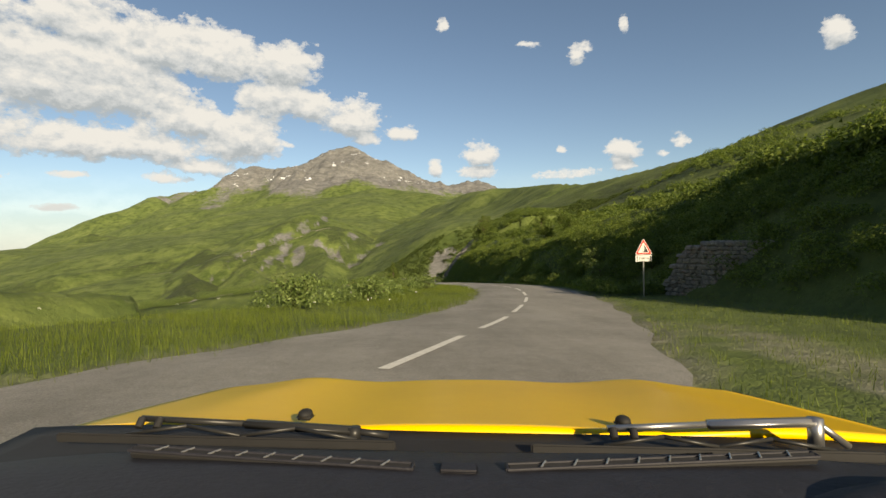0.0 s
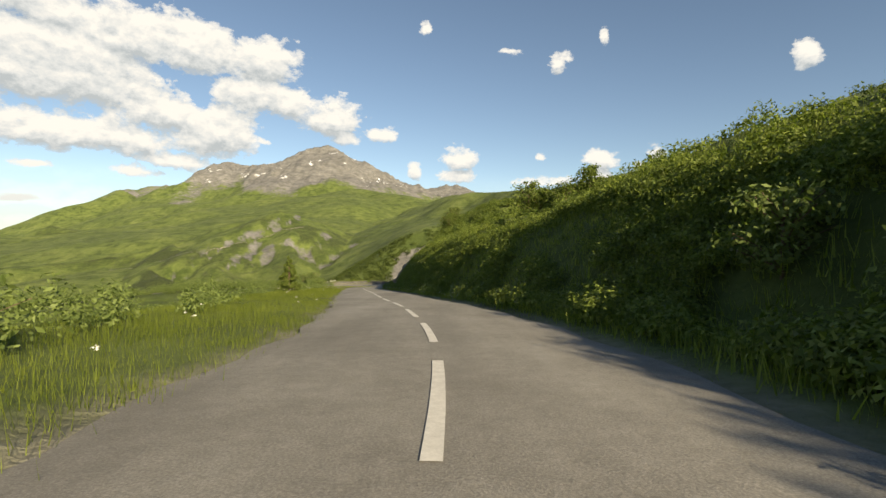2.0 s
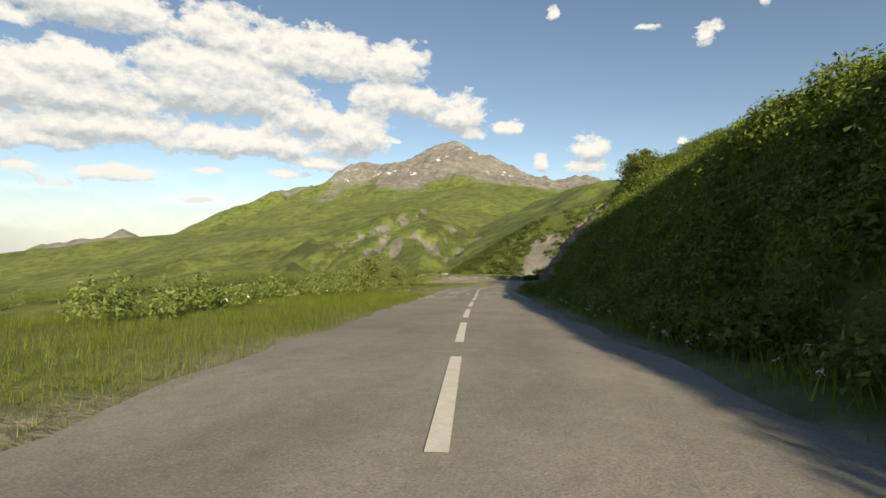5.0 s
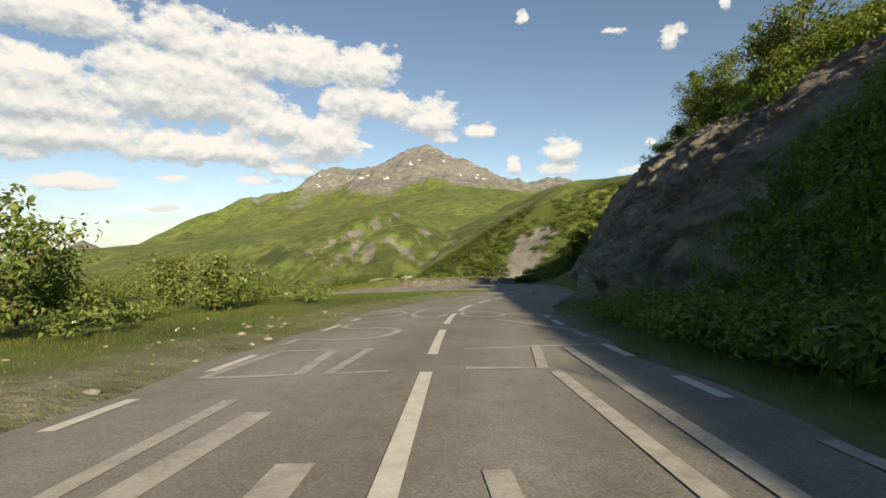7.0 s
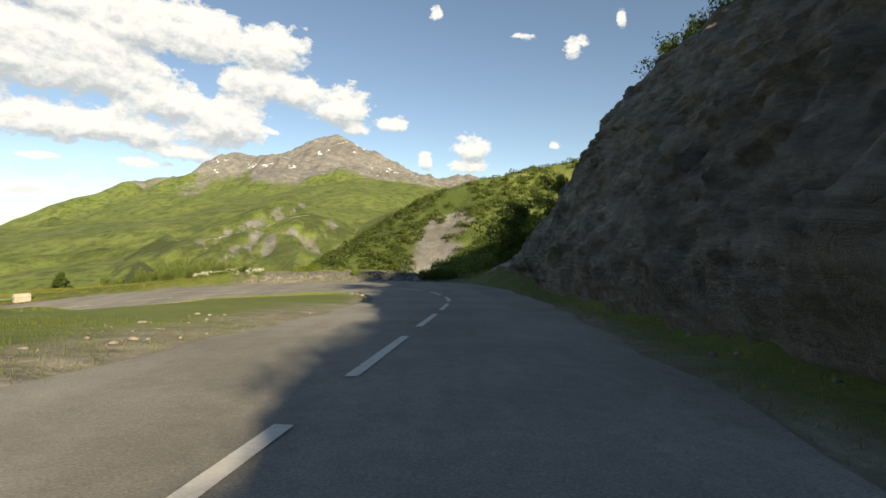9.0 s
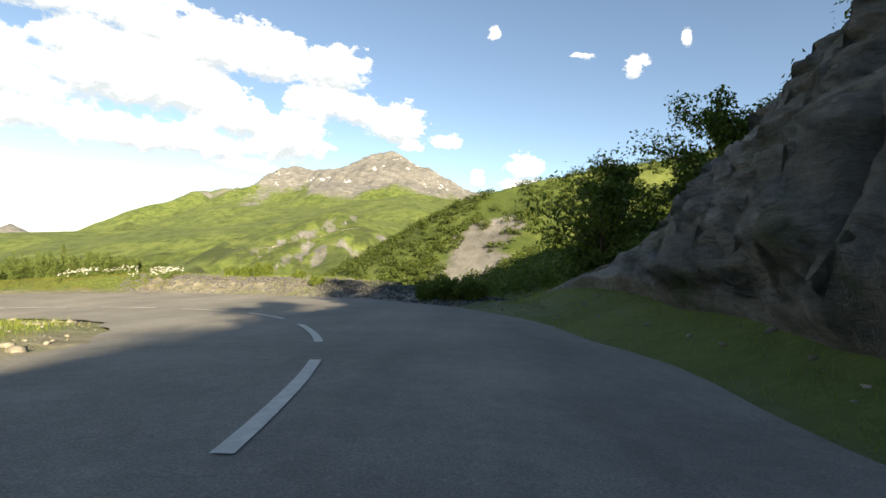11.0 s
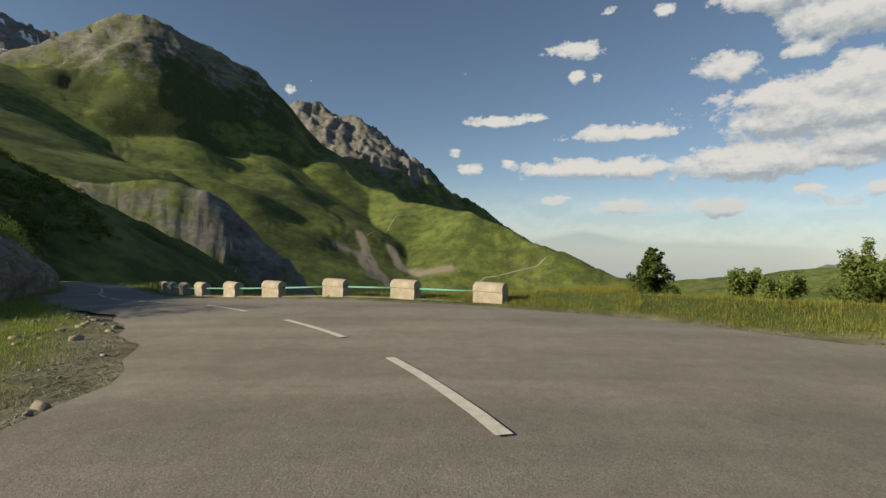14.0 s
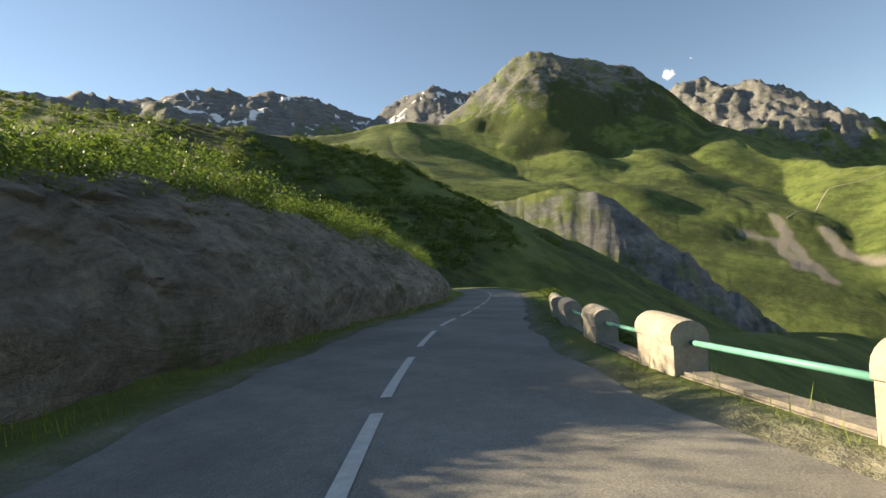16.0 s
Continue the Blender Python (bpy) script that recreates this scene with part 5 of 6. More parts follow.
# ---- warning sign ----
def add_sign(x, y):
    z = ground_z(x, y)
    top = new("warning_sign")
    top.location = (x, y, z - 0.05)
    top.rotation_euler = (0, 0, radians(6))
    base = 0.98 - z + 0.02
    bm = bmesh.new()
    rod(bm, (0, 0.03, 0), (0, 0.03, base - 0.1), 0.03, 10)
    part("post", bm, ZINC, top)

    def plate(name, pts, y0, thick, mat, parent):
        bm = bmesh.new()
        f = bm.faces.new([bm.verts.new((px, y0, pz)) for px, pz in pts])
        ext = bmesh.ops.extrude_face_region(bm, geom=[f])
        bmesh.ops.translate(bm, vec=(0, thick, 0), verts=[v for v in ext["geom"] if isinstance(v, bmesh.types.BMVert)])
        bmesh.ops.recalc_face_normals(bm, faces=bm.faces)
        return part(name, bm, mat, parent)

    def tri(side, drop=0.0):
        r, c, out = 0.05 * side, (0, base - side * 0.577 - 0.02), []
        for k in range(3):
            a = math.pi / 2 + k * 2 * math.pi / 3
            ctr = (c[0] + (side * 0.577 - 2 * r) * math.cos(a), c[1] + (side * 0.577 - 2 * r) * math.sin(a))
            out += [(ctr[0] + r * math.cos(a + d), ctr[1] + r * math.sin(a + d)) for d in (-1.05, -0.5, 0, 0.5, 1.05)]
        return out
    full = 0.78
    board = plate("triangle", tri(full), 0.0, 0.02, SIGN_WHITE, top)
    grow = lambda pts, s: [(px * s, (pz - (base - full * 0.577 - 0.02)) * s + base - full * 0.577 - 0.02) for px, pz in pts]
    plate("red_border", grow(tri(full), 0.93), -0.004, 0.003, SIGN_RED, board)
    plate("white_field", grow(tri(full), 0.66), -0.008, 0.003, SIGN_WHITE, board)
    cz = base - full * 0.577 - 0.02
    plate("cliff_symbol", [(0.02, cz + 0.19), (0.20, cz - 0.13), (-0.02, cz - 0.13), (0.03, cz - 0.02)], -0.012, 0.003, BLACK, board)
    for px, pz, s in ((-0.06, -0.07, 0.018), (-0.03, 0.02, 0.014), (-0.02, -0.1, 0.02)):
        plate("falling_stone", [(px - s, cz + pz), (px, cz + pz + s), (px + s, cz + pz), (px, cz + pz - s)], -0.012, 0.003, BLACK, board)
    pz = cz - full * 0.577 / 2 - 0.16
    panel = plate("distance_panel", [(-0.36, pz - 0.13), (0.36, pz - 0.13), (0.36, pz + 0.13), (-0.36, pz + 0.13)], 0.0, 0.02, SIGN_WHITE, top)
    for sx in (-0.29, 0.29):
        plate("arrow", [(sx - 0.012, pz - 0.09), (sx + 0.012, pz - 0.09), (sx + 0.012, pz + 0.04), (sx + 0.035, pz + 0.04), (sx, pz + 0.10), (sx - 0.035, pz + 0.04), (sx - 0.012, pz + 0.04)], -0.006, 0.004, BLACK, panel)
    cu = bpy.data.curves.new("distance_text", "FONT")
    cu.body, cu.size, cu.align_x, cu.align_y, cu.extrude = "1500 m", 0.15, "CENTER", "CENTER", 0.002
    cu.materials.append(BLACK)
    txt = new("distance_text", cu)
    txt.parent, txt.matrix_basis = panel, pose(0, -0.006, pz, 90, 0, 0)
    return tagged(top, "falling rocks warning triangle above a 1500 m panel", "road sign")


add_sign(8.75, 19.8)


# ---- stone walls ----
def stone_meshes(n=6):
    out = []
    for k in range(n):
        bm = bmesh.new()
        bmesh.ops.create_icosphere(bm, subdivisions=1, radius=0.62)
        rng = random.Random(300 + k)
        for v in bm.verts:
            v.co = Vector([max(-0.5, min(0.5, c * 1.15)) for c in v.co]) * rng.uniform(0.86, 1.06)
        me = bpy.data.meshes.new("stone")
        bm.to_mesh(me)
        bm.free()
        me.materials.append(WALL_STONE)
        out.append(me)
    return out


STONES = stone_meshes()


def add_stone_wall(label, x, y, turn, length, height, thick, slope_l, slope_r, seed, base=None):
    """Rubble wall: a mortar core and stones in rough courses; the ends may slope down."""
    z = (ground_z(x, y) if base is None else base) - 0.25
    top = new("stone_wall")
    top.location, top.rotation_euler = (x, y, z), (0, 0, radians(turn))
    hl, hr = height * slope_l, height * slope_r
    roof = lambda u: min(height, hl + (height - hl) * min(1, (u + length / 2) / (0.45 * length)), hr + (height - hr) * min(1, (length / 2 - u) / (0.45 * length)))
    bm = bmesh.new()
    cols = [(u, roof(u) + 0.2) for u in np.linspace(-length / 2, length / 2, 13)]
    lo = [[bm.verts.new((u, s * thick / 2 * 0.86, 0)) for u, h in cols] for s in (-1, 1)]
    hi = [[bm.verts.new((u, s * thick / 2 * 0.86, h)) for u, h in cols] for s in (-1, 1)]
    for k in range(12):
        bm.faces.new((lo[0][k], lo[0][k + 1], hi[0][k + 1], hi[0][k]))
        bm.faces.new((lo[1][k + 1], lo[1][k], hi[1][k], hi[1][k + 1]))
        bm.faces.new((hi[0][k], hi[0][k + 1], hi[1][k + 1], hi[1][k]))
    for k in (0, 12):
        bm.faces.new((lo[0][k], hi[0][k], hi[1][k], lo[1][k]))
    bmesh.ops.recalc_face_normals(bm, faces=bm.faces)
    part("core", bm, STONE, top)
    rng = random.Random(seed)
    h = 0.1
    while h < height + 0.25:
        course = rng.uniform(0.12, 0.24)
        u = -length / 2 + rng.uniform(0, 0.1)
        while u < length / 2:
            w = rng.uniform(0.14, 0.40)
            if h < roof(u + w / 2) + 0.18:
                for s in (-1, 1):
                    st = new("stone", rng.choice(STONES))
                    st.parent = top
                    st.matrix_basis = Matrix.Translation((u + w / 2, s * thick / 2 * 0.82, h + course / 2)) @ Euler((rng.uniform(-.2, .2), rng.uniform(-.22, .22), rng.uniform(-.2, .2))).to_matrix().to_4x4() @ Matrix.Diagonal((w * rng.uniform(0.9, 1.12), rng.uniform(0.16, 0.30), course * rng.uniform(0.9, 1.15), 1))
            u += w
        h += course
    return tagged(top, label, "wall")


add_stone_wall("old grey rubble stone abutment in the overgrown bank", 11.6, 17.2, -64, 3.6, 2.1, 0.7, 1.0, 0.9, 5, -1.35)
add_stone_wall("sloping rubble wing wall of the abutment", 10.5, 19.5, 118, 1.6, 1.9, 0.5, 1.0, 0.35, 6, -1.4)
add_stone_wall("broken mossy rubble wall stub under the cliff", 2.35, 112.5, -72, 2.3, 1.45, 0.6, 0.55, 0.35, 7, -8.45)


# ---- loose stones ----
def scatter_rubble(name, label, pts, seed, size, mat=None):
    rng = np.random.default_rng(seed)
    ico = bmesh.new()
    bmesh.ops.create_icosphere(ico, subdivisions=1, radius=1)
    bv = np.array([v.co for v in ico.verts])
    bf = np.array([[v.index for v in f.verts] for f in ico.faces])
    ico.free()
    n = len(pts)
    s = size[0] * (size[1] / size[0]) ** (rng.random(n) ** 2.5)
    v = np.clip(bv[None] * rng.uniform(0.6, 1.35, (n, len(bv), 1)), -0.8, 0.8) * (s[:, None] * rng.uniform(0.5, 1.3, (n, 3)) * [1, 1, 0.7])[:, None, :] + (pts + [0, 0, 0.0])[:, None, :]
    f = bf[None] + (np.arange(n) * len(bv))[:, None, None]
    return tagged(mesh_object(name, v.reshape(-1, 3), f.reshape(-1, 3), mat or STONE), label, "stones", kind="stuff")


berm = drop_points(90000, -24, 4, 143, 166, 81, lambda x, y, e, f, side, row, d: side & (row > 21.2) & (row < 23.7) & (e > 0.05) & (e < 4.2) & (vnoise(x / 0.6, y / 0.6) < 0.45 + 0.6 * e))
scatter_rubble("rubble_bank", "grey slate rubble heaped round the outside of the bend", berm, 82, (0.02, 0.15), SLATE)
edge = drop_points(20000, -34, -14, 146, 164, 89, lambda x, y, e, f, side, row, d: side & (row > 23.4) & (row < 26.5) & (e > 0.0) & (e < 0.7) & (vnoise(x / 0.5, y / 0.5) > 0.35))
scatter_rubble("edge_gravel", "small grey stones along the edge of the asphalt", edge, 80, (0.012, 0.06), SLATE)
toe = drop_points(5000, -2, 12, 96, 150, 83, lambda x, y, e, f, side, row, d: side & (row > 13.6) & (row < 21.6) & (e > 0.7) & (f < 1.0))
scatter_rubble("fallen_stones", "fallen slate fragments at the foot of the cliff", toe, 84, (0.015, 0.11))
inn = drop_points(7000, -30, 0, 120, 150, 85, lambda x, y, e, f, side, row, d: ~side & (row > 19.5) & (row < 26.5) & (e > 0.1) & (e < 1.8))
scatter_rubble("inner_stones", "pale stones along the inside of the bend", inn, 86, (0.015, 0.13), PALE_STONE)
layby = drop_points(1500, -10, 0, 86, 125, 87, lambda x, y, e, f, side, row, d: ~side & (row > 13) & (row < 18.5) & (e > 0.2) & (e < 2.6))
scatter_rubble("verge_stones", "pale stones and gravel on the grassy edge", layby, 88, (0.015, 0.1))


# ---- a gravel track on the slope across the valley ----
GRAVEL = plain("pale_gravel", (0.27, 0.25, 0.21), 0.95, vary=0.2, scale=0.4)


def add_track(label, pts, width):
    verts = []
    way = [Vector((*q, 0)) for q in pts]
    line = [a.lerp(b, k / 14) for a, b in zip(way[:-1], way[1:]) for k in range(14)] + [way[-1]]
    for k, q in enumerate(line):
        d = (line[min(k + 1, len(line) - 1)] - line[max(k - 1, 0)]).normalized()
        n = Vector((-d.y, d.x, 0)) * width / 2
        for s in (-1, 1):
            c = q + n * s
            verts.append((c.x, c.y, ground_z(c.x, c.y) + 0.7))
    faces = [(2 * k, 2 * k + 1, 2 * k + 3, 2 * k + 2) for k in range(len(line) - 1)]
    tagged(mesh_object("gravel_track", verts, faces, GRAVEL), label, "track", kind="structure")


add_track("pale gravel track contouring the far slope", [(-520, 10), (-615, 7), (-640, 40), (-671, 74), (-740, 135), (-822, 209), (-827, 256), (-835, 296), (-854, 317)], 2.2)
add_track("pale gravel track zigzagging below", [(-667, 74), (-630, 61), (-594, 47), (-562, 33), (-520, 24)], 4.5)
add_track("thin pale path crossing the slope across the valley", [(-656, 1115), (-534, 1081), (-440, 1075), (-403, 1139), (-336, 1195), (-264, 1240)], 2.4)
add_track("narrow stony path high on the green slope", [(-945, -13), (-1114, 23), (-1167, 101)], 1.6)


# ---- clouds: a far shell with soft cumulus, painted haze and range low down, clear elsewhere ----
# bearing, elevation, half width and half height of each puff, in degrees
BANK = [
    (56.4, 24.3, 3.8, 1.6), (51.3, 24.8, 4.6, 1.6), (47.3, 21.7, 7.3, 2.3), (36.5, 21.3, 4.0, 2.3), (29.9, 20.5, 5.2, 2.6), (23.6, 20.1, 4.3, 2.5),
    (16.5, 19.9, 3.3, 2.2), (36.4, 17.7, 7.3, 2.7), (18.2, 16.4, 4.0, 2.0), (13.7, 15.7, 3.2, 1.7), (9.2, 14.6, 2.9, 2.1), (48.5, 15.6, 4.6, 2.2),
    (56.3, 15.4, 4.4, 1.3), (51.1, 13.6, 9.8, 2.2), (36.4, 15.6, 8.7, 2.5), (27.2, 13.5, 4.4, 1.9), (22.2, 11.7, 3.6, 2.5), (75.0, 9.5, 5.1, 0.8),
    (69.6, 9.3, 4.2, 1.2), (56.2, 9.5, 8.8, 1.8), (47.1, 10.9, 7.3, 1.9), (34.9, 10.5, 8.6, 1.8), (70.4, 13.1, 6.1, 0.9), (73.6, 9.3, 7.4, 1.0)]
SMALL = [
    (37.3, 25.8, 2.0, 1.1), (59.7, 18.6, 3.0, 1.3), (53.8, 19.2, 2.2, 0.9), (74.2, 21.6, 2.4, 0.7), (73.1, 19.1, 0.7, 0.6), (80.5, 15.2, 2.4, 0.6),
    (83.2, 10.1, 1.1, 0.5), (7.7, 12.5, 1.9, 1.1), (3.7, 13.0, 2.1, 0.9), (16.9, 11.5, 1.1, 0.5), (71.2, 13.4, 4.6, 0.8), (76.9, 12.6, 1.8, 0.4),
    (25.8, 8.7, 3.8, 0.9), (53.0, 6.6, 1.6, 0.7), (45.7, 6.5, 4.0, 0.8), (37.6, 7.4, 2.0, 0.5), (29.6, 7.4, 2.6, 0.7), (61.1, 5.1, 3.6, 0.8),
    (38.9, 4.2, 2.7, 0.5), (51.0, 5.2, 2.6, 0.5), (71.1, 5.4, 3.1, 0.5), (76.8, 6.1, 1.3, 0.5), (-0.6, 8.9, 1.0, 1.1), (-17.9, 20.7, 1.3, 1.2),
    (-18.8, 21.3, 0.8, 1.0), (-12.2, 22.2, 1.6, 0.5), (-22.9, 22.9, 0.6, 0.9), (-2.0, 24.9, 0.7, 0.7), (-15.8, 10.5, 0.8, 0.6), (-5.7, 8.4, 3.0, 0.8),
    (-5.7, 10.4, 2.3, 1.4), (-16.2, 7.7, 3.8, 0.8), (-22.6, 9.9, 2.0, 1.0), (-22.6, 8.2, 1.1, 0.6), (-26.9, 9.1, 0.8, 0.5), (-28.5, 10.1, 1.1, 0.7),
    (-41.9, 17.8, 1.1, 1.3), (84.6, 14.8, 3.6, 0.6), (87.6, 9.4, 1.6, 0.8), (76.1, 22.1, 3.4, 0.8), (75.4, 19.4, 0.9, 0.7), (66.1, 24.9, 1.1, 0.8),
    (72.0, 25.6, 1.2, 0.5), (108.6, 17.1, 0.6, 0.7), (106.3, 18.0, 0.3, 0.3), (89.2, 11.3, 1.3, 0.4), (93.8, 9.9, 0.7, 0.4), (77.8, 5.8, 1.3, 0.7),
    (70.0, 5.1, 4.0, 0.9), (60.4, 4.5, 2.2, 0.9)]


def add_clouds():
    az, el = np.arange(-58, 190.1, 0.6), np.concatenate([np.arange(-4, 5, 0.25), np.arange(5, 46.1, 0.6)])
    A, E = [a.ravel() for a in np.meshgrid(az, el)]

    def density(a, e):
        d = np.zeros_like(a)
        for ca, ce, w, h in BANK + SMALL:
            w, h = (1.15 * w, 1.12 * h) if (ca, ce, w, h) in BANK else (1.05 * w, 1.1 * h)
            lower = np.where(e < ce, 1.35, 1.0)
            q = ((a - ca) / w) ** 2 + ((e - ce) * lower / h) ** 2
            d = np.maximum(d, np.exp(-0.75 * q) * min(1.0, 0.66 + 0.10 * h))
        return d
    # skyline of the painted far range, as elevation over bearing
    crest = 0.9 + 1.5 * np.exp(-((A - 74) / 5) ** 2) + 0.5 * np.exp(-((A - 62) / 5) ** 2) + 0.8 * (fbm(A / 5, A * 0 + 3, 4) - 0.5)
    d0, d1 = density(A, E), density(A, E + 1.1)
    a, e, R = np.radians(A), np.radians(E), 4700.0
    verts = np.stack([-10 - R * np.sin(a) * np.cos(e), 120 + R * np.cos(a) * np.cos(e), R * np.sin(e)], 1)
    na = len(az)
    i, k = np.meshgrid(np.arange(len(el) - 1), np.arange(na - 1), indexing="ij")
    q = (i * na + k).ravel()
    # one glowing material for the clouds, the painted haze and the painted range
    m = bpy.data.materials.new("cumulus")
    m.use_nodes = True
    nt = m.node_tree
    nt.nodes.clear()
    out, em, tr, mx = [nt.nodes.new(n) for n in ("ShaderNodeOutputMaterial", "ShaderNodeEmission", "ShaderNodeBsdfTransparent", "ShaderNodeMixShader")]

    def puffs(shift):
        co, mp = nt.nodes.new("ShaderNodeTexCoord"), nt.nodes.new("ShaderNodeMapping")
        mp.inputs["Location"].default_value = shift
        mp.inputs["Scale"].default_value = (1 / 4700, 1 / 4700, 1.5 / 4700)
        nt.links.new(co.outputs["Object"], mp.inputs[0])
        vals = []
        for scale, detail, gain in ((12.0, 10, 0.66), (42.0, 8, 0.62)):
            tex = nt.nodes.new("ShaderNodeTexNoise")
            tex.inputs["Scale"].default_value, tex.inputs["Detail"].default_value, tex.inputs["Roughness"].default_value = scale, detail, gain
            nt.links.new(mp.outputs[0], tex.inputs["Vector"])
            vals.append(tex.outputs["Fac"])
        return maths(nt, "ADD", maths(nt, "MULTIPLY", vals[0], 0.75), maths(nt, "MULTIPLY", vals[1], 0.40))
    here = maths(nt, "ADD", channel(nt, "cover"), maths(nt, "MULTIPLY", maths(nt, "SUBTRACT", puffs((0, 0, 0)), 0.575), 1.7))
    above = maths(nt, "ADD", channel(nt, "cover_above"), maths(nt, "MULTIPLY", maths(nt, "SUBTRACT", puffs((0, 0, 0.022)), 0.575), 1.7))
    alpha = ramp(nt, here, [(0.34, grey(0)), (0.42, grey(0.62)), (0.56, grey(1))])
    # sunlit tops and greyer undersides of the clouds painted into the glow colour
    lit = maths(nt, "ADD", maths(nt, "MULTIPLY", maths(nt, "SUBTRACT", here, above), 1.3), 0.60)
    # distance haze painted as a pale glowing band towards the horizon
    far = channel(nt, "painted_haze")
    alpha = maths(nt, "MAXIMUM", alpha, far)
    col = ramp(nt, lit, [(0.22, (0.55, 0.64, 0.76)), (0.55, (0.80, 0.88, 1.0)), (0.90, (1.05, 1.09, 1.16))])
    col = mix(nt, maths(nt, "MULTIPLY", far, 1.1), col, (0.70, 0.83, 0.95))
    # far mountains painted into the shell, with their haze as flat pale blue
    peaks = channel(nt, "painted_range")
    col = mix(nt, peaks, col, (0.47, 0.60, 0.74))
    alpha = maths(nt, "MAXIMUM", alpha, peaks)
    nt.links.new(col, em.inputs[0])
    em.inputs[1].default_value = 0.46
    nt.links.new(alpha, mx.inputs[0])
    nt.links.new(tr.outputs[0], mx.inputs[1])
    nt.links.new(em.outputs[0], mx.inputs[2])
    nt.links.new(mx.outputs[0], out.inputs[0])
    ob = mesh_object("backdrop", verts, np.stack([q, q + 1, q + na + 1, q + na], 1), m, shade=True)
    for key, val in (("cover", d0), ("cover_above", d1), ("painted_haze", 0.8 * smooth(9, -1, E)), ("painted_range", 0.75 * smooth(0.35, -0.35, E - crest) * smooth(48, 56, A) * smooth(94, 84, A))):
        ob.data.attributes.new(key, "FLOAT", "POINT").data.foreach_set("value", val.astype(np.float32))
    tagged(ob, "bright cumulus clouds in a blue sky, with painted horizon haze and far range", "sky", kind="structure")


add_clouds()


# ---- the yellow car, at the place where the drive begins ----
def make_car_paint():
    m, nt, b = material("yellow_car_paint", 0.35)
    nt.links.new(ramp(nt, noise_node(nt, 2.5, 5), [(0.3, (0.74, 0.44, 0.004)), (0.7, (0.84, 0.52, 0.006))]), b.inputs["Base Color"])
    b.inputs["Coat Weight"].default_value, b.inputs["Coat Roughness"].default_value = 0.25, 0.15
    bump(nt, b, noise_node(nt, 90, 3), 0.05, 0.002)
    return m


CAR_YELLOW = make_car_paint()
DASH = plain("grained_dashboard_plastic", (0.020, 0.020, 0.026), 0.62, vary=0.25, scale=30, bumpy=0.003)
RUBBER = plain("black_rubber", (0.016, 0.016, 0.017), 0.7, vary=0.2, scale=20)
DARK_METAL = plain("dark_painted_metal", (0.03, 0.03, 0.03), 0.4, 0.3, 0.2, 20)
BARE_METAL = plain("worn_aluminium", (0.42, 0.42, 0.43), 0.35, 0.9, 0.15, 25)
GLASSY = plain("lamp_lens", (0.75, 0.75, 0.72), 0.15, vary=0.05)
TAIL_RED = plain("tail_lamp_red", (0.35, 0.02, 0.02), 0.25, vary=0.1)
SEAT_CLOTH = plain("grey_seat_cloth", (0.06, 0.06, 0.065), 0.95, vary=0.3, scale=40)


def sheet(name, fn, nu, nv, mat, parent, thick=0.012, shade=True, label=""):
    """A curved panel over the unit square, with thickness."""
    me_v = [Vector(fn(i / nu, j / nv)) for i in range(nu + 1) for j in range(nv + 1)]
    bm = bmesh.new()
    vs = [bm.verts.new(v) for v in me_v]
    for i in range(nu):
        for j in range(nv):
            a = i * (nv + 1) + j
            bm.faces.new((vs[a], vs[a + nv + 1], vs[a + nv + 2], vs[a + 1]))
    bmesh.ops.recalc_face_normals(bm, faces=bm.faces)
    bmesh.ops.solidify(bm, geom=list(bm.faces), thickness=thick)
    return part(name, bm, mat, parent, label, shade)


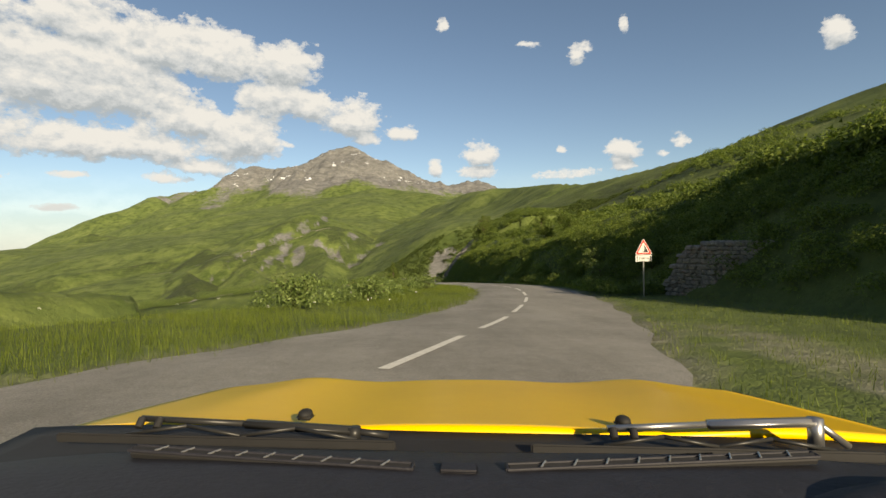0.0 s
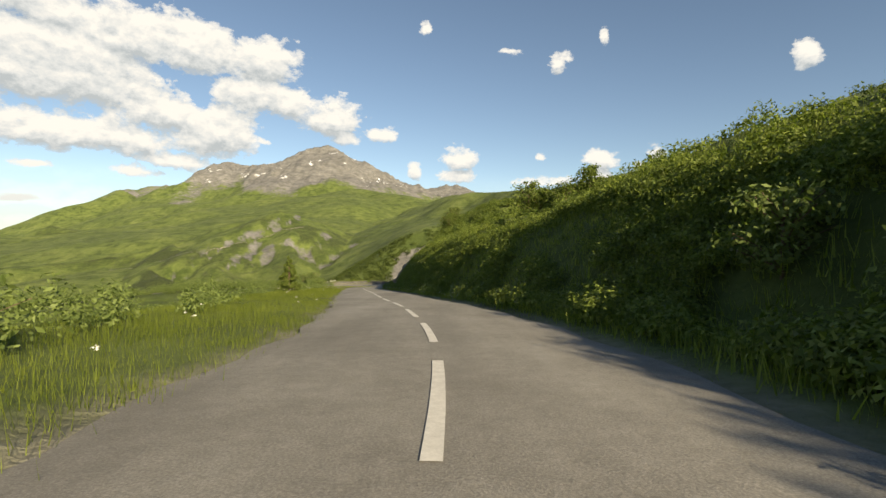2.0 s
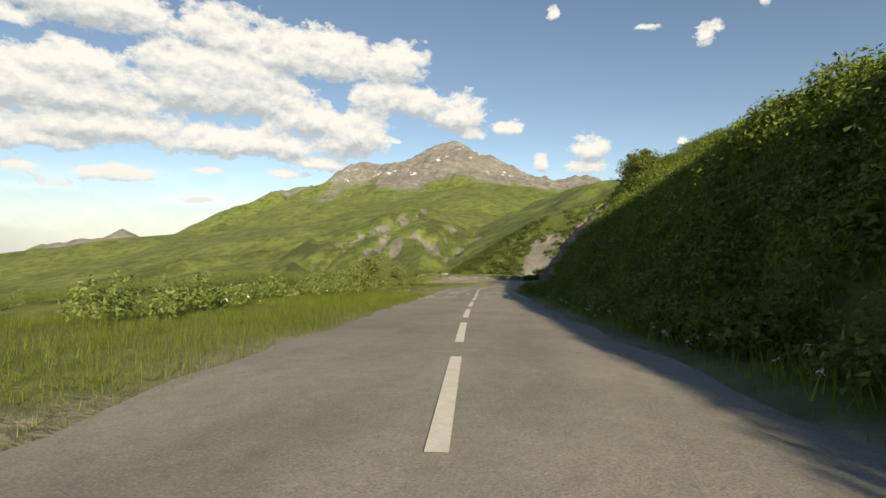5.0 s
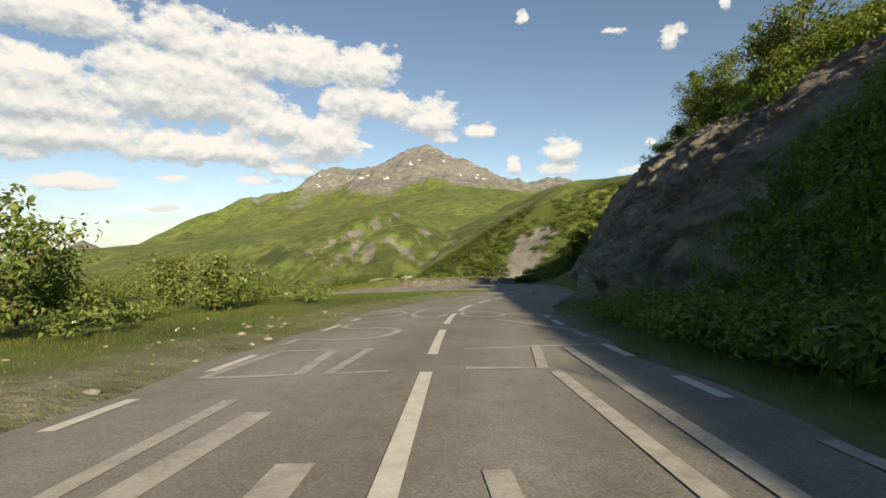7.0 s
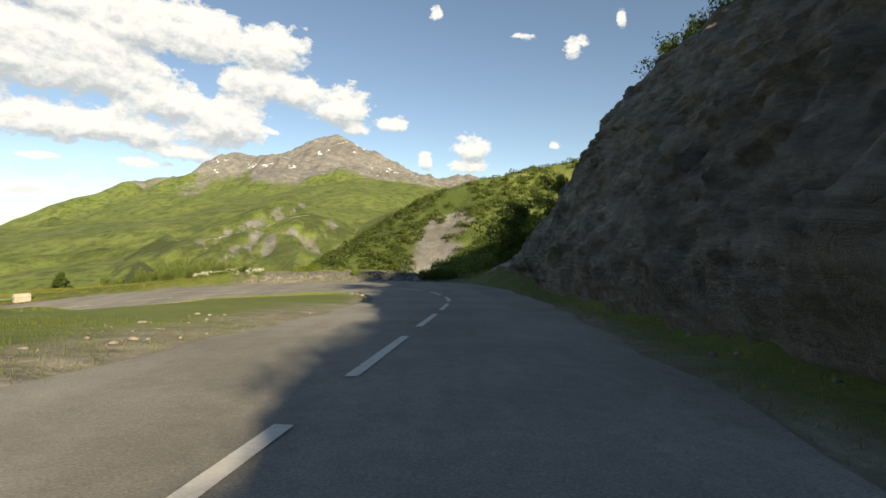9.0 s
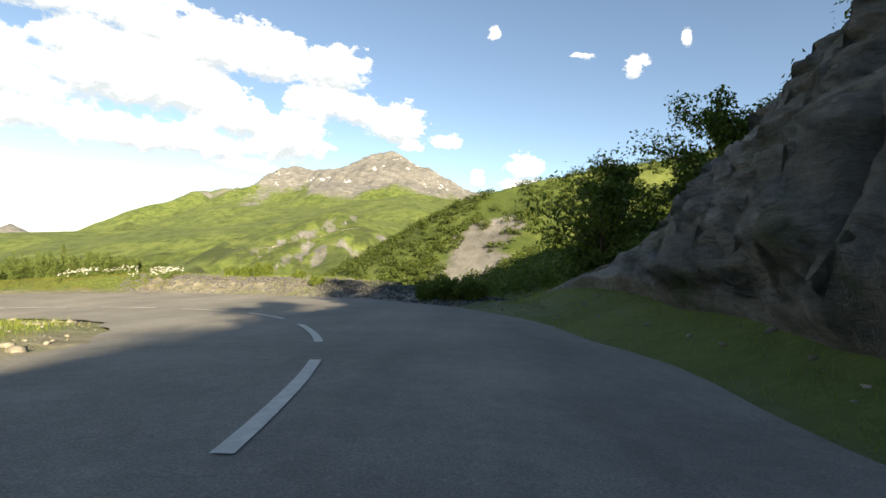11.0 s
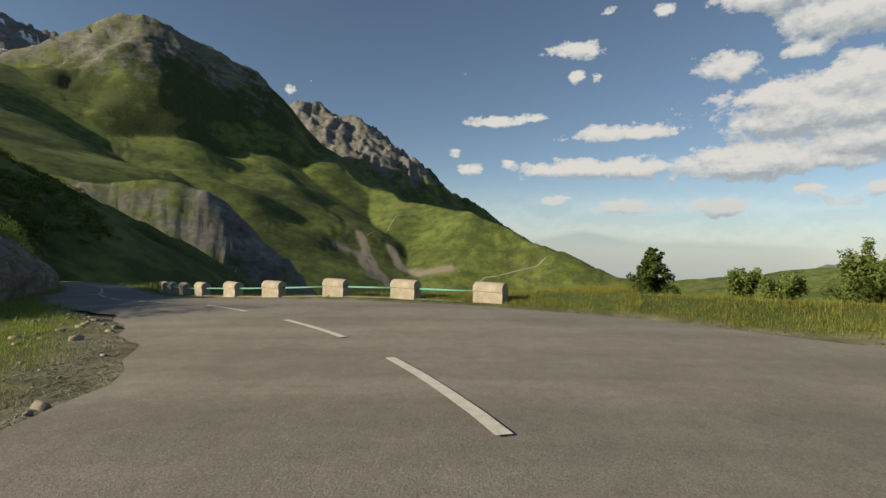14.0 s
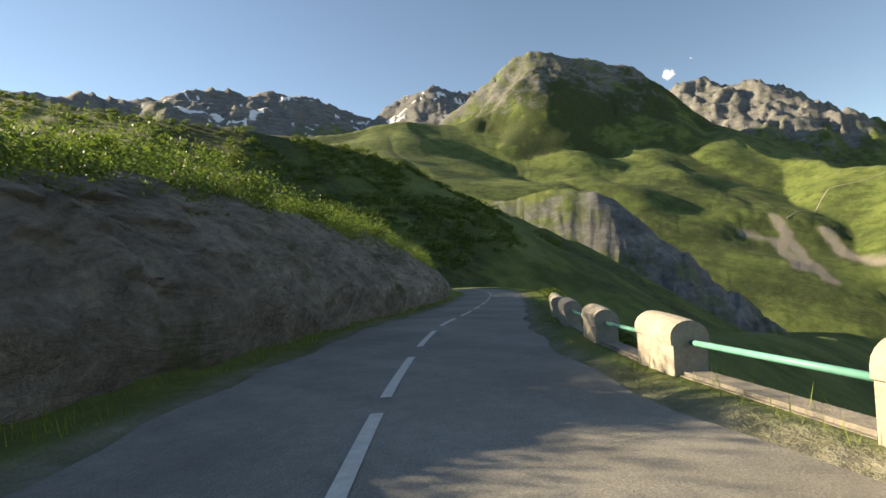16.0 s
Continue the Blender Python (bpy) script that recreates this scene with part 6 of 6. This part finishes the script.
def add_car():
    car = new("car")
    n = Vector((0.03, 0.074, 0.997)).normalized()
    fwd = Vector((math.sin(radians(4.4)), math.cos(radians(4.4)), 0))
    fwd = (fwd - n * fwd.dot(n)).normalized()
    right = fwd.cross(n)
    eye = Vector((0.0, 0.0, 0.98))
    car.matrix_basis = Matrix.Translation(eye - n * 0.98) @ Matrix((right, fwd, n)).transposed().to_4x4()
    cx, half = 0.0, 0.68                       # middle and half width of the bonnet, seen from the eye

    def rim(y):
        """Height of the bonnet's middle line."""
        return 0.772 - 0.064 * (y - 0.68) / 0.62 - 0.34 * max(0.0, y - 1.26) ** 2 - 0.05 * max(0.0, y - 1.3)

    def bonnet(u, v):
        s = 2 * u - 1
        y = 0.68 + 1.10 * v + 0.07 * s * s * (1 - v) - 0.16 * s * s * v
        z = rim(y) - 0.024 * abs(s) ** 3 + 0.007 * s
        z += 0.010 * math.exp(-((abs(s) - 0.66) / 0.13) ** 2) * min(1.0, 0.3 + 2 * v) - 0.006 * math.exp(-((abs(s) - 0.36) / 0.16) ** 2)
        return (cx + s * half * (0.97 + 0.05 * v - 0.07 * v * v), y, z)
    hood = sheet("bonnet", bonnet, 44, 36, CAR_YELLOW, car, 0.014, label="glossy yellow bonnet")
    for x in (-0.25, 0.222):
        bm = bmesh.new()
        bmesh.ops.create_uvsphere(bm, u_segments=14, v_segments=8, radius=0.011, matrix=Matrix.Translation((x, 0.725, 0.773)) @ Matrix.Diagonal((1, 1.2, 0.7, 1)))
        box(bm, (0.024, 0.022, 0.007), (x, 0.725, 0.769), 0.003)
        part("washer_jet", bm, RUBBER, hood, "small black washer jet", True)

    def cowl(u, v):
        s = 2 * u - 1
        return (cx + s * 0.70, 0.53 + 0.145 * v + 0.07 * s * s * v, 0.767 - 0.010 * math.sin(math.pi * v) - 0.03 * abs(s) ** 3)
    sheet("cowl", cowl, 24, 6, RUBBER, car, 0.01, label="black cowl panel under the windscreen")

    for x0, x1, z0, z1, metal in ((0.435, 0.175, 0.800, 0.788, BARE_METAL), (-0.155, -0.445, 0.776, 0.788, DARK_METAL)):
        wiper = new("wiper")
        wiper.parent = car
        bm = bmesh.new()
        xm, zm = x0 + 0.52 * (x1 - x0), z0 + 0.52 * (z1 - z0)
        box(bm, (abs(x0 - xm), 0.016, 0.010), ((x0 + xm) / 2, 0.642, (z0 + zm) / 2), 0.003, Euler((0, -math.atan2(zm - z0, xm - x0) if xm > x0 else math.atan2(zm - z0, x0 - xm), 0)).to_matrix())
        rod(bm, (xm, 0.642, zm), (x1, 0.636, z1), 0.0042, 8)
        rod(bm, (x0, 0.642, 0.764), (x0, 0.642, z0 + 0.005), 0.009, 16)
        rod(bm, (x0, 0.642, z0), (x0 + 0.045, 0.650, 0.768), 0.0045, 8)
        part("wiper_arm", bm, metal, wiper, "bare metal wiper arm" if metal is BARE_METAL else "black wiper arm", True)
        bm = bmesh.new()
        for q in (0.25, 0.75):
            xa, xb = x1 + (x0 - x1) * (q - 0.28), x1 + (x0 - x1) * (q + 0.28)
            rod(bm, (xa, 0.620, 0.772), ((xa + xb) / 2, 0.622, 0.784), 0.0026, 8)
            rod(bm, ((xa + xb) / 2, 0.622, 0.784), (xb, 0.620, 0.772), 0.0026, 8)
        part("blade_bridge", bm, DARK_METAL, wiper, "black wiper bridge", True)
        bm = bmesh.new()
        box(bm, (abs(x0 - x1) + 0.16, 0.006, 0.012), ((x0 + x1) / 2 - 0.02, 0.614, 0.768), 0.002)
        part("wiper_blade", bm, RUBBER, wiper, "black rubber wiper blade")
        for x in (x1 + 0.005, x1 + 0.03):
            bm = bmesh.new()
            rod(bm, (x, 0.622, 0.780), (x, 0.630, 0.790), 0.005, 12)
            part("clip_bolt", bm, RUBBER, wiper)

    def dash(u, v):
        s = 2 * u - 1
        y = 0.555 - 0.46 * v - 0.03 * s * s * (1 - v) + 0.05 * s * (1 - v) * (s > 0)
        z = 0.782 + 0.022 * math.sin(min(1.0, v * 3.5) * math.pi / 2) - 0.30 * max(0, v - 0.55) ** 1.4
        return (cx + s * 0.70, y, z - 0.05 * abs(s) ** 4)
    board = sheet("dashboard", dash, 40, 30, DASH, car, 0.02, label="dark grained plastic dashboard")
    for xa, xb, ya, yb in ((-0.345, -0.054, 0.482, 0.454), (0.034, 0.345, 0.458, 0.512)):
        vent = new("air_vent")
        vent.parent = board
        zt, w = 0.8045, 0.014
        spot = lambda u, o, h=0.0: (xa + (xb - xa) * u, ya + (yb - ya) * u + o, zt + h)
        bm = bmesh.new()
        for o in (-w / 2, w / 2):
            rod(bm, spot(0, o), spot(1, o), 0.0017, 8)
        for u in (0, 1):
            rod(bm, spot(u, -w / 2), spot(u, w / 2), 0.0017, 8)
        part("vent_frame", bm, DASH, vent)
        bm = bmesh.new()
        rod(bm, spot(0.005, 0, -0.004), spot(0.995, 0, -0.004), 0.0058, 8)
        part("vent_slot", bm, RUBBER, vent, "black slot of the vent")
        for k in range(1, 10):
            bm = bmesh.new()
            rod(bm, spot(k / 10, -w / 2, 0.0015), spot(k / 10 + 0.02, w / 2, 0.0015), 0.0010, 6)
            part("vent_fin", bm, ZINC, vent)
    bm = bmesh.new()
    box(bm, (0.036, 0.020, 0.004), (-0.011, 0.452, 0.8045), 0.002)
    part("sensor_cover", bm, DASH, board)
    bm = bmesh.new()
    bmesh.ops.create_uvsphere(bm, u_segments=32, v_segments=16, radius=1.0, matrix=Matrix.Translation((0.40, 0.385, 0.755)) @ Matrix.Diagonal((0.19, 0.085, 0.072, 1)))
    part("instrument_hood", bm, DASH, board, "hood over the instruments", True)

    def side(sign):
        def fn(u, v):
            y = -2.0 + 3.85 * u
            low = 0.22
            top = (rim(y) - 0.045 if y > 0.68 else 0.725 + 0.05 * min(1.0, (0.68 - y) / 0.5))
            z = low + (top - low) * v
            arch = max(0.0, *(0.36 - abs(y - c) for c in (1.28, -1.28)))
            z = max(z, 0.22 + 1.15 * arch) if arch > 0 else z
            return (cx + sign * (half + 0.055 - 0.07 * (2 * v - 0.9) ** 2 - 0.06 * max(0, abs(2 * u - 1) - 0.8) * 4), y, z)
        return fn
    for sign in (-1, 1):
        sheet("side_panel", side(sign), 48, 8, CAR_YELLOW, car, 0.02)
        for y in (1.28, -1.28):
            wheel = new("wheel")
            wheel.parent, wheel.location = car, (cx + sign * (half - 0.06), y, 0.30)
            bm = bmesh.new()
            bmesh.ops.create_cone(bm, cap_ends=True, segments=32, radius1=0.30, radius2=0.30, depth=0.18, matrix=Matrix.Rotation(math.pi / 2, 4, "Y"))
            bmesh.ops.bevel(bm, geom=[e for e in bm.edges if e.calc_face_angle(0) > 1], offset=0.03, segments=3, affect="EDGES")
            part("tyre", bm, RUBBER, wheel)
            bm = bmesh.new()
            bmesh.ops.create_cone(bm, cap_ends=True, segments=24, radius1=0.19, radius2=0.17, depth=0.19, matrix=Matrix.Rotation(math.pi / 2, 4, "Y"))
            part("rim", bm, BARE_METAL, wheel)
        bm = bmesh.new()
        bmesh.ops.create_uvsphere(bm, u_segments=20, v_segments=10, radius=0.12, matrix=Matrix.Translation((cx + sign * 0.50, 1.66, 0.43)) @ Matrix.Diagonal((1.3, 0.5, 0.7, 1)))
        part("headlight", bm, GLASSY, car, "clear headlight", True)
        bm = bmesh.new()
        box(bm, (0.16, 0.05, 0.2), (cx + sign * 0.6, -1.98, 0.62), 0.02)
        part("tail_light", bm, TAIL_RED, car, "red tail light")
        bm = bmesh.new()
        box(bm, (0.46, 0.48, 0.14), (cx + sign * 0.34, -0.55, 0.40), 0.05)
        box(bm, (0.44, 0.14, 0.44), (cx + sign * 0.34, -0.85, 0.60), 0.06)
        part("seat", bm, SEAT_CLOTH, car, "grey cloth seat")
    sheet("tailgate", lambda u, v: (cx + (2 * u - 1) * 0.70, -2.0 + 0.05 * v ** 1.6, 0.3 + 0.46 * v), 16, 12, CAR_YELLOW, car, 0.03)
    sheet("bumper", lambda u, v: (cx + (2 * u - 1) * 0.71, 1.90 - 0.22 * (2 * u - 1) ** 2 - 0.08 * (v - 0.4) ** 2, 0.20 + 0.36 * v), 24, 8, CAR_YELLOW, car, 0.03)
    sheet("floor_pan", lambda u, v: (cx + (2 * u - 1) * 0.70, -1.95 + 3.6 * v, 0.20), 4, 4, DARK_METAL, car, 0.03)
    return tagged(car, "small yellow car with worn wipers, standing on the road", "car")


add_car()
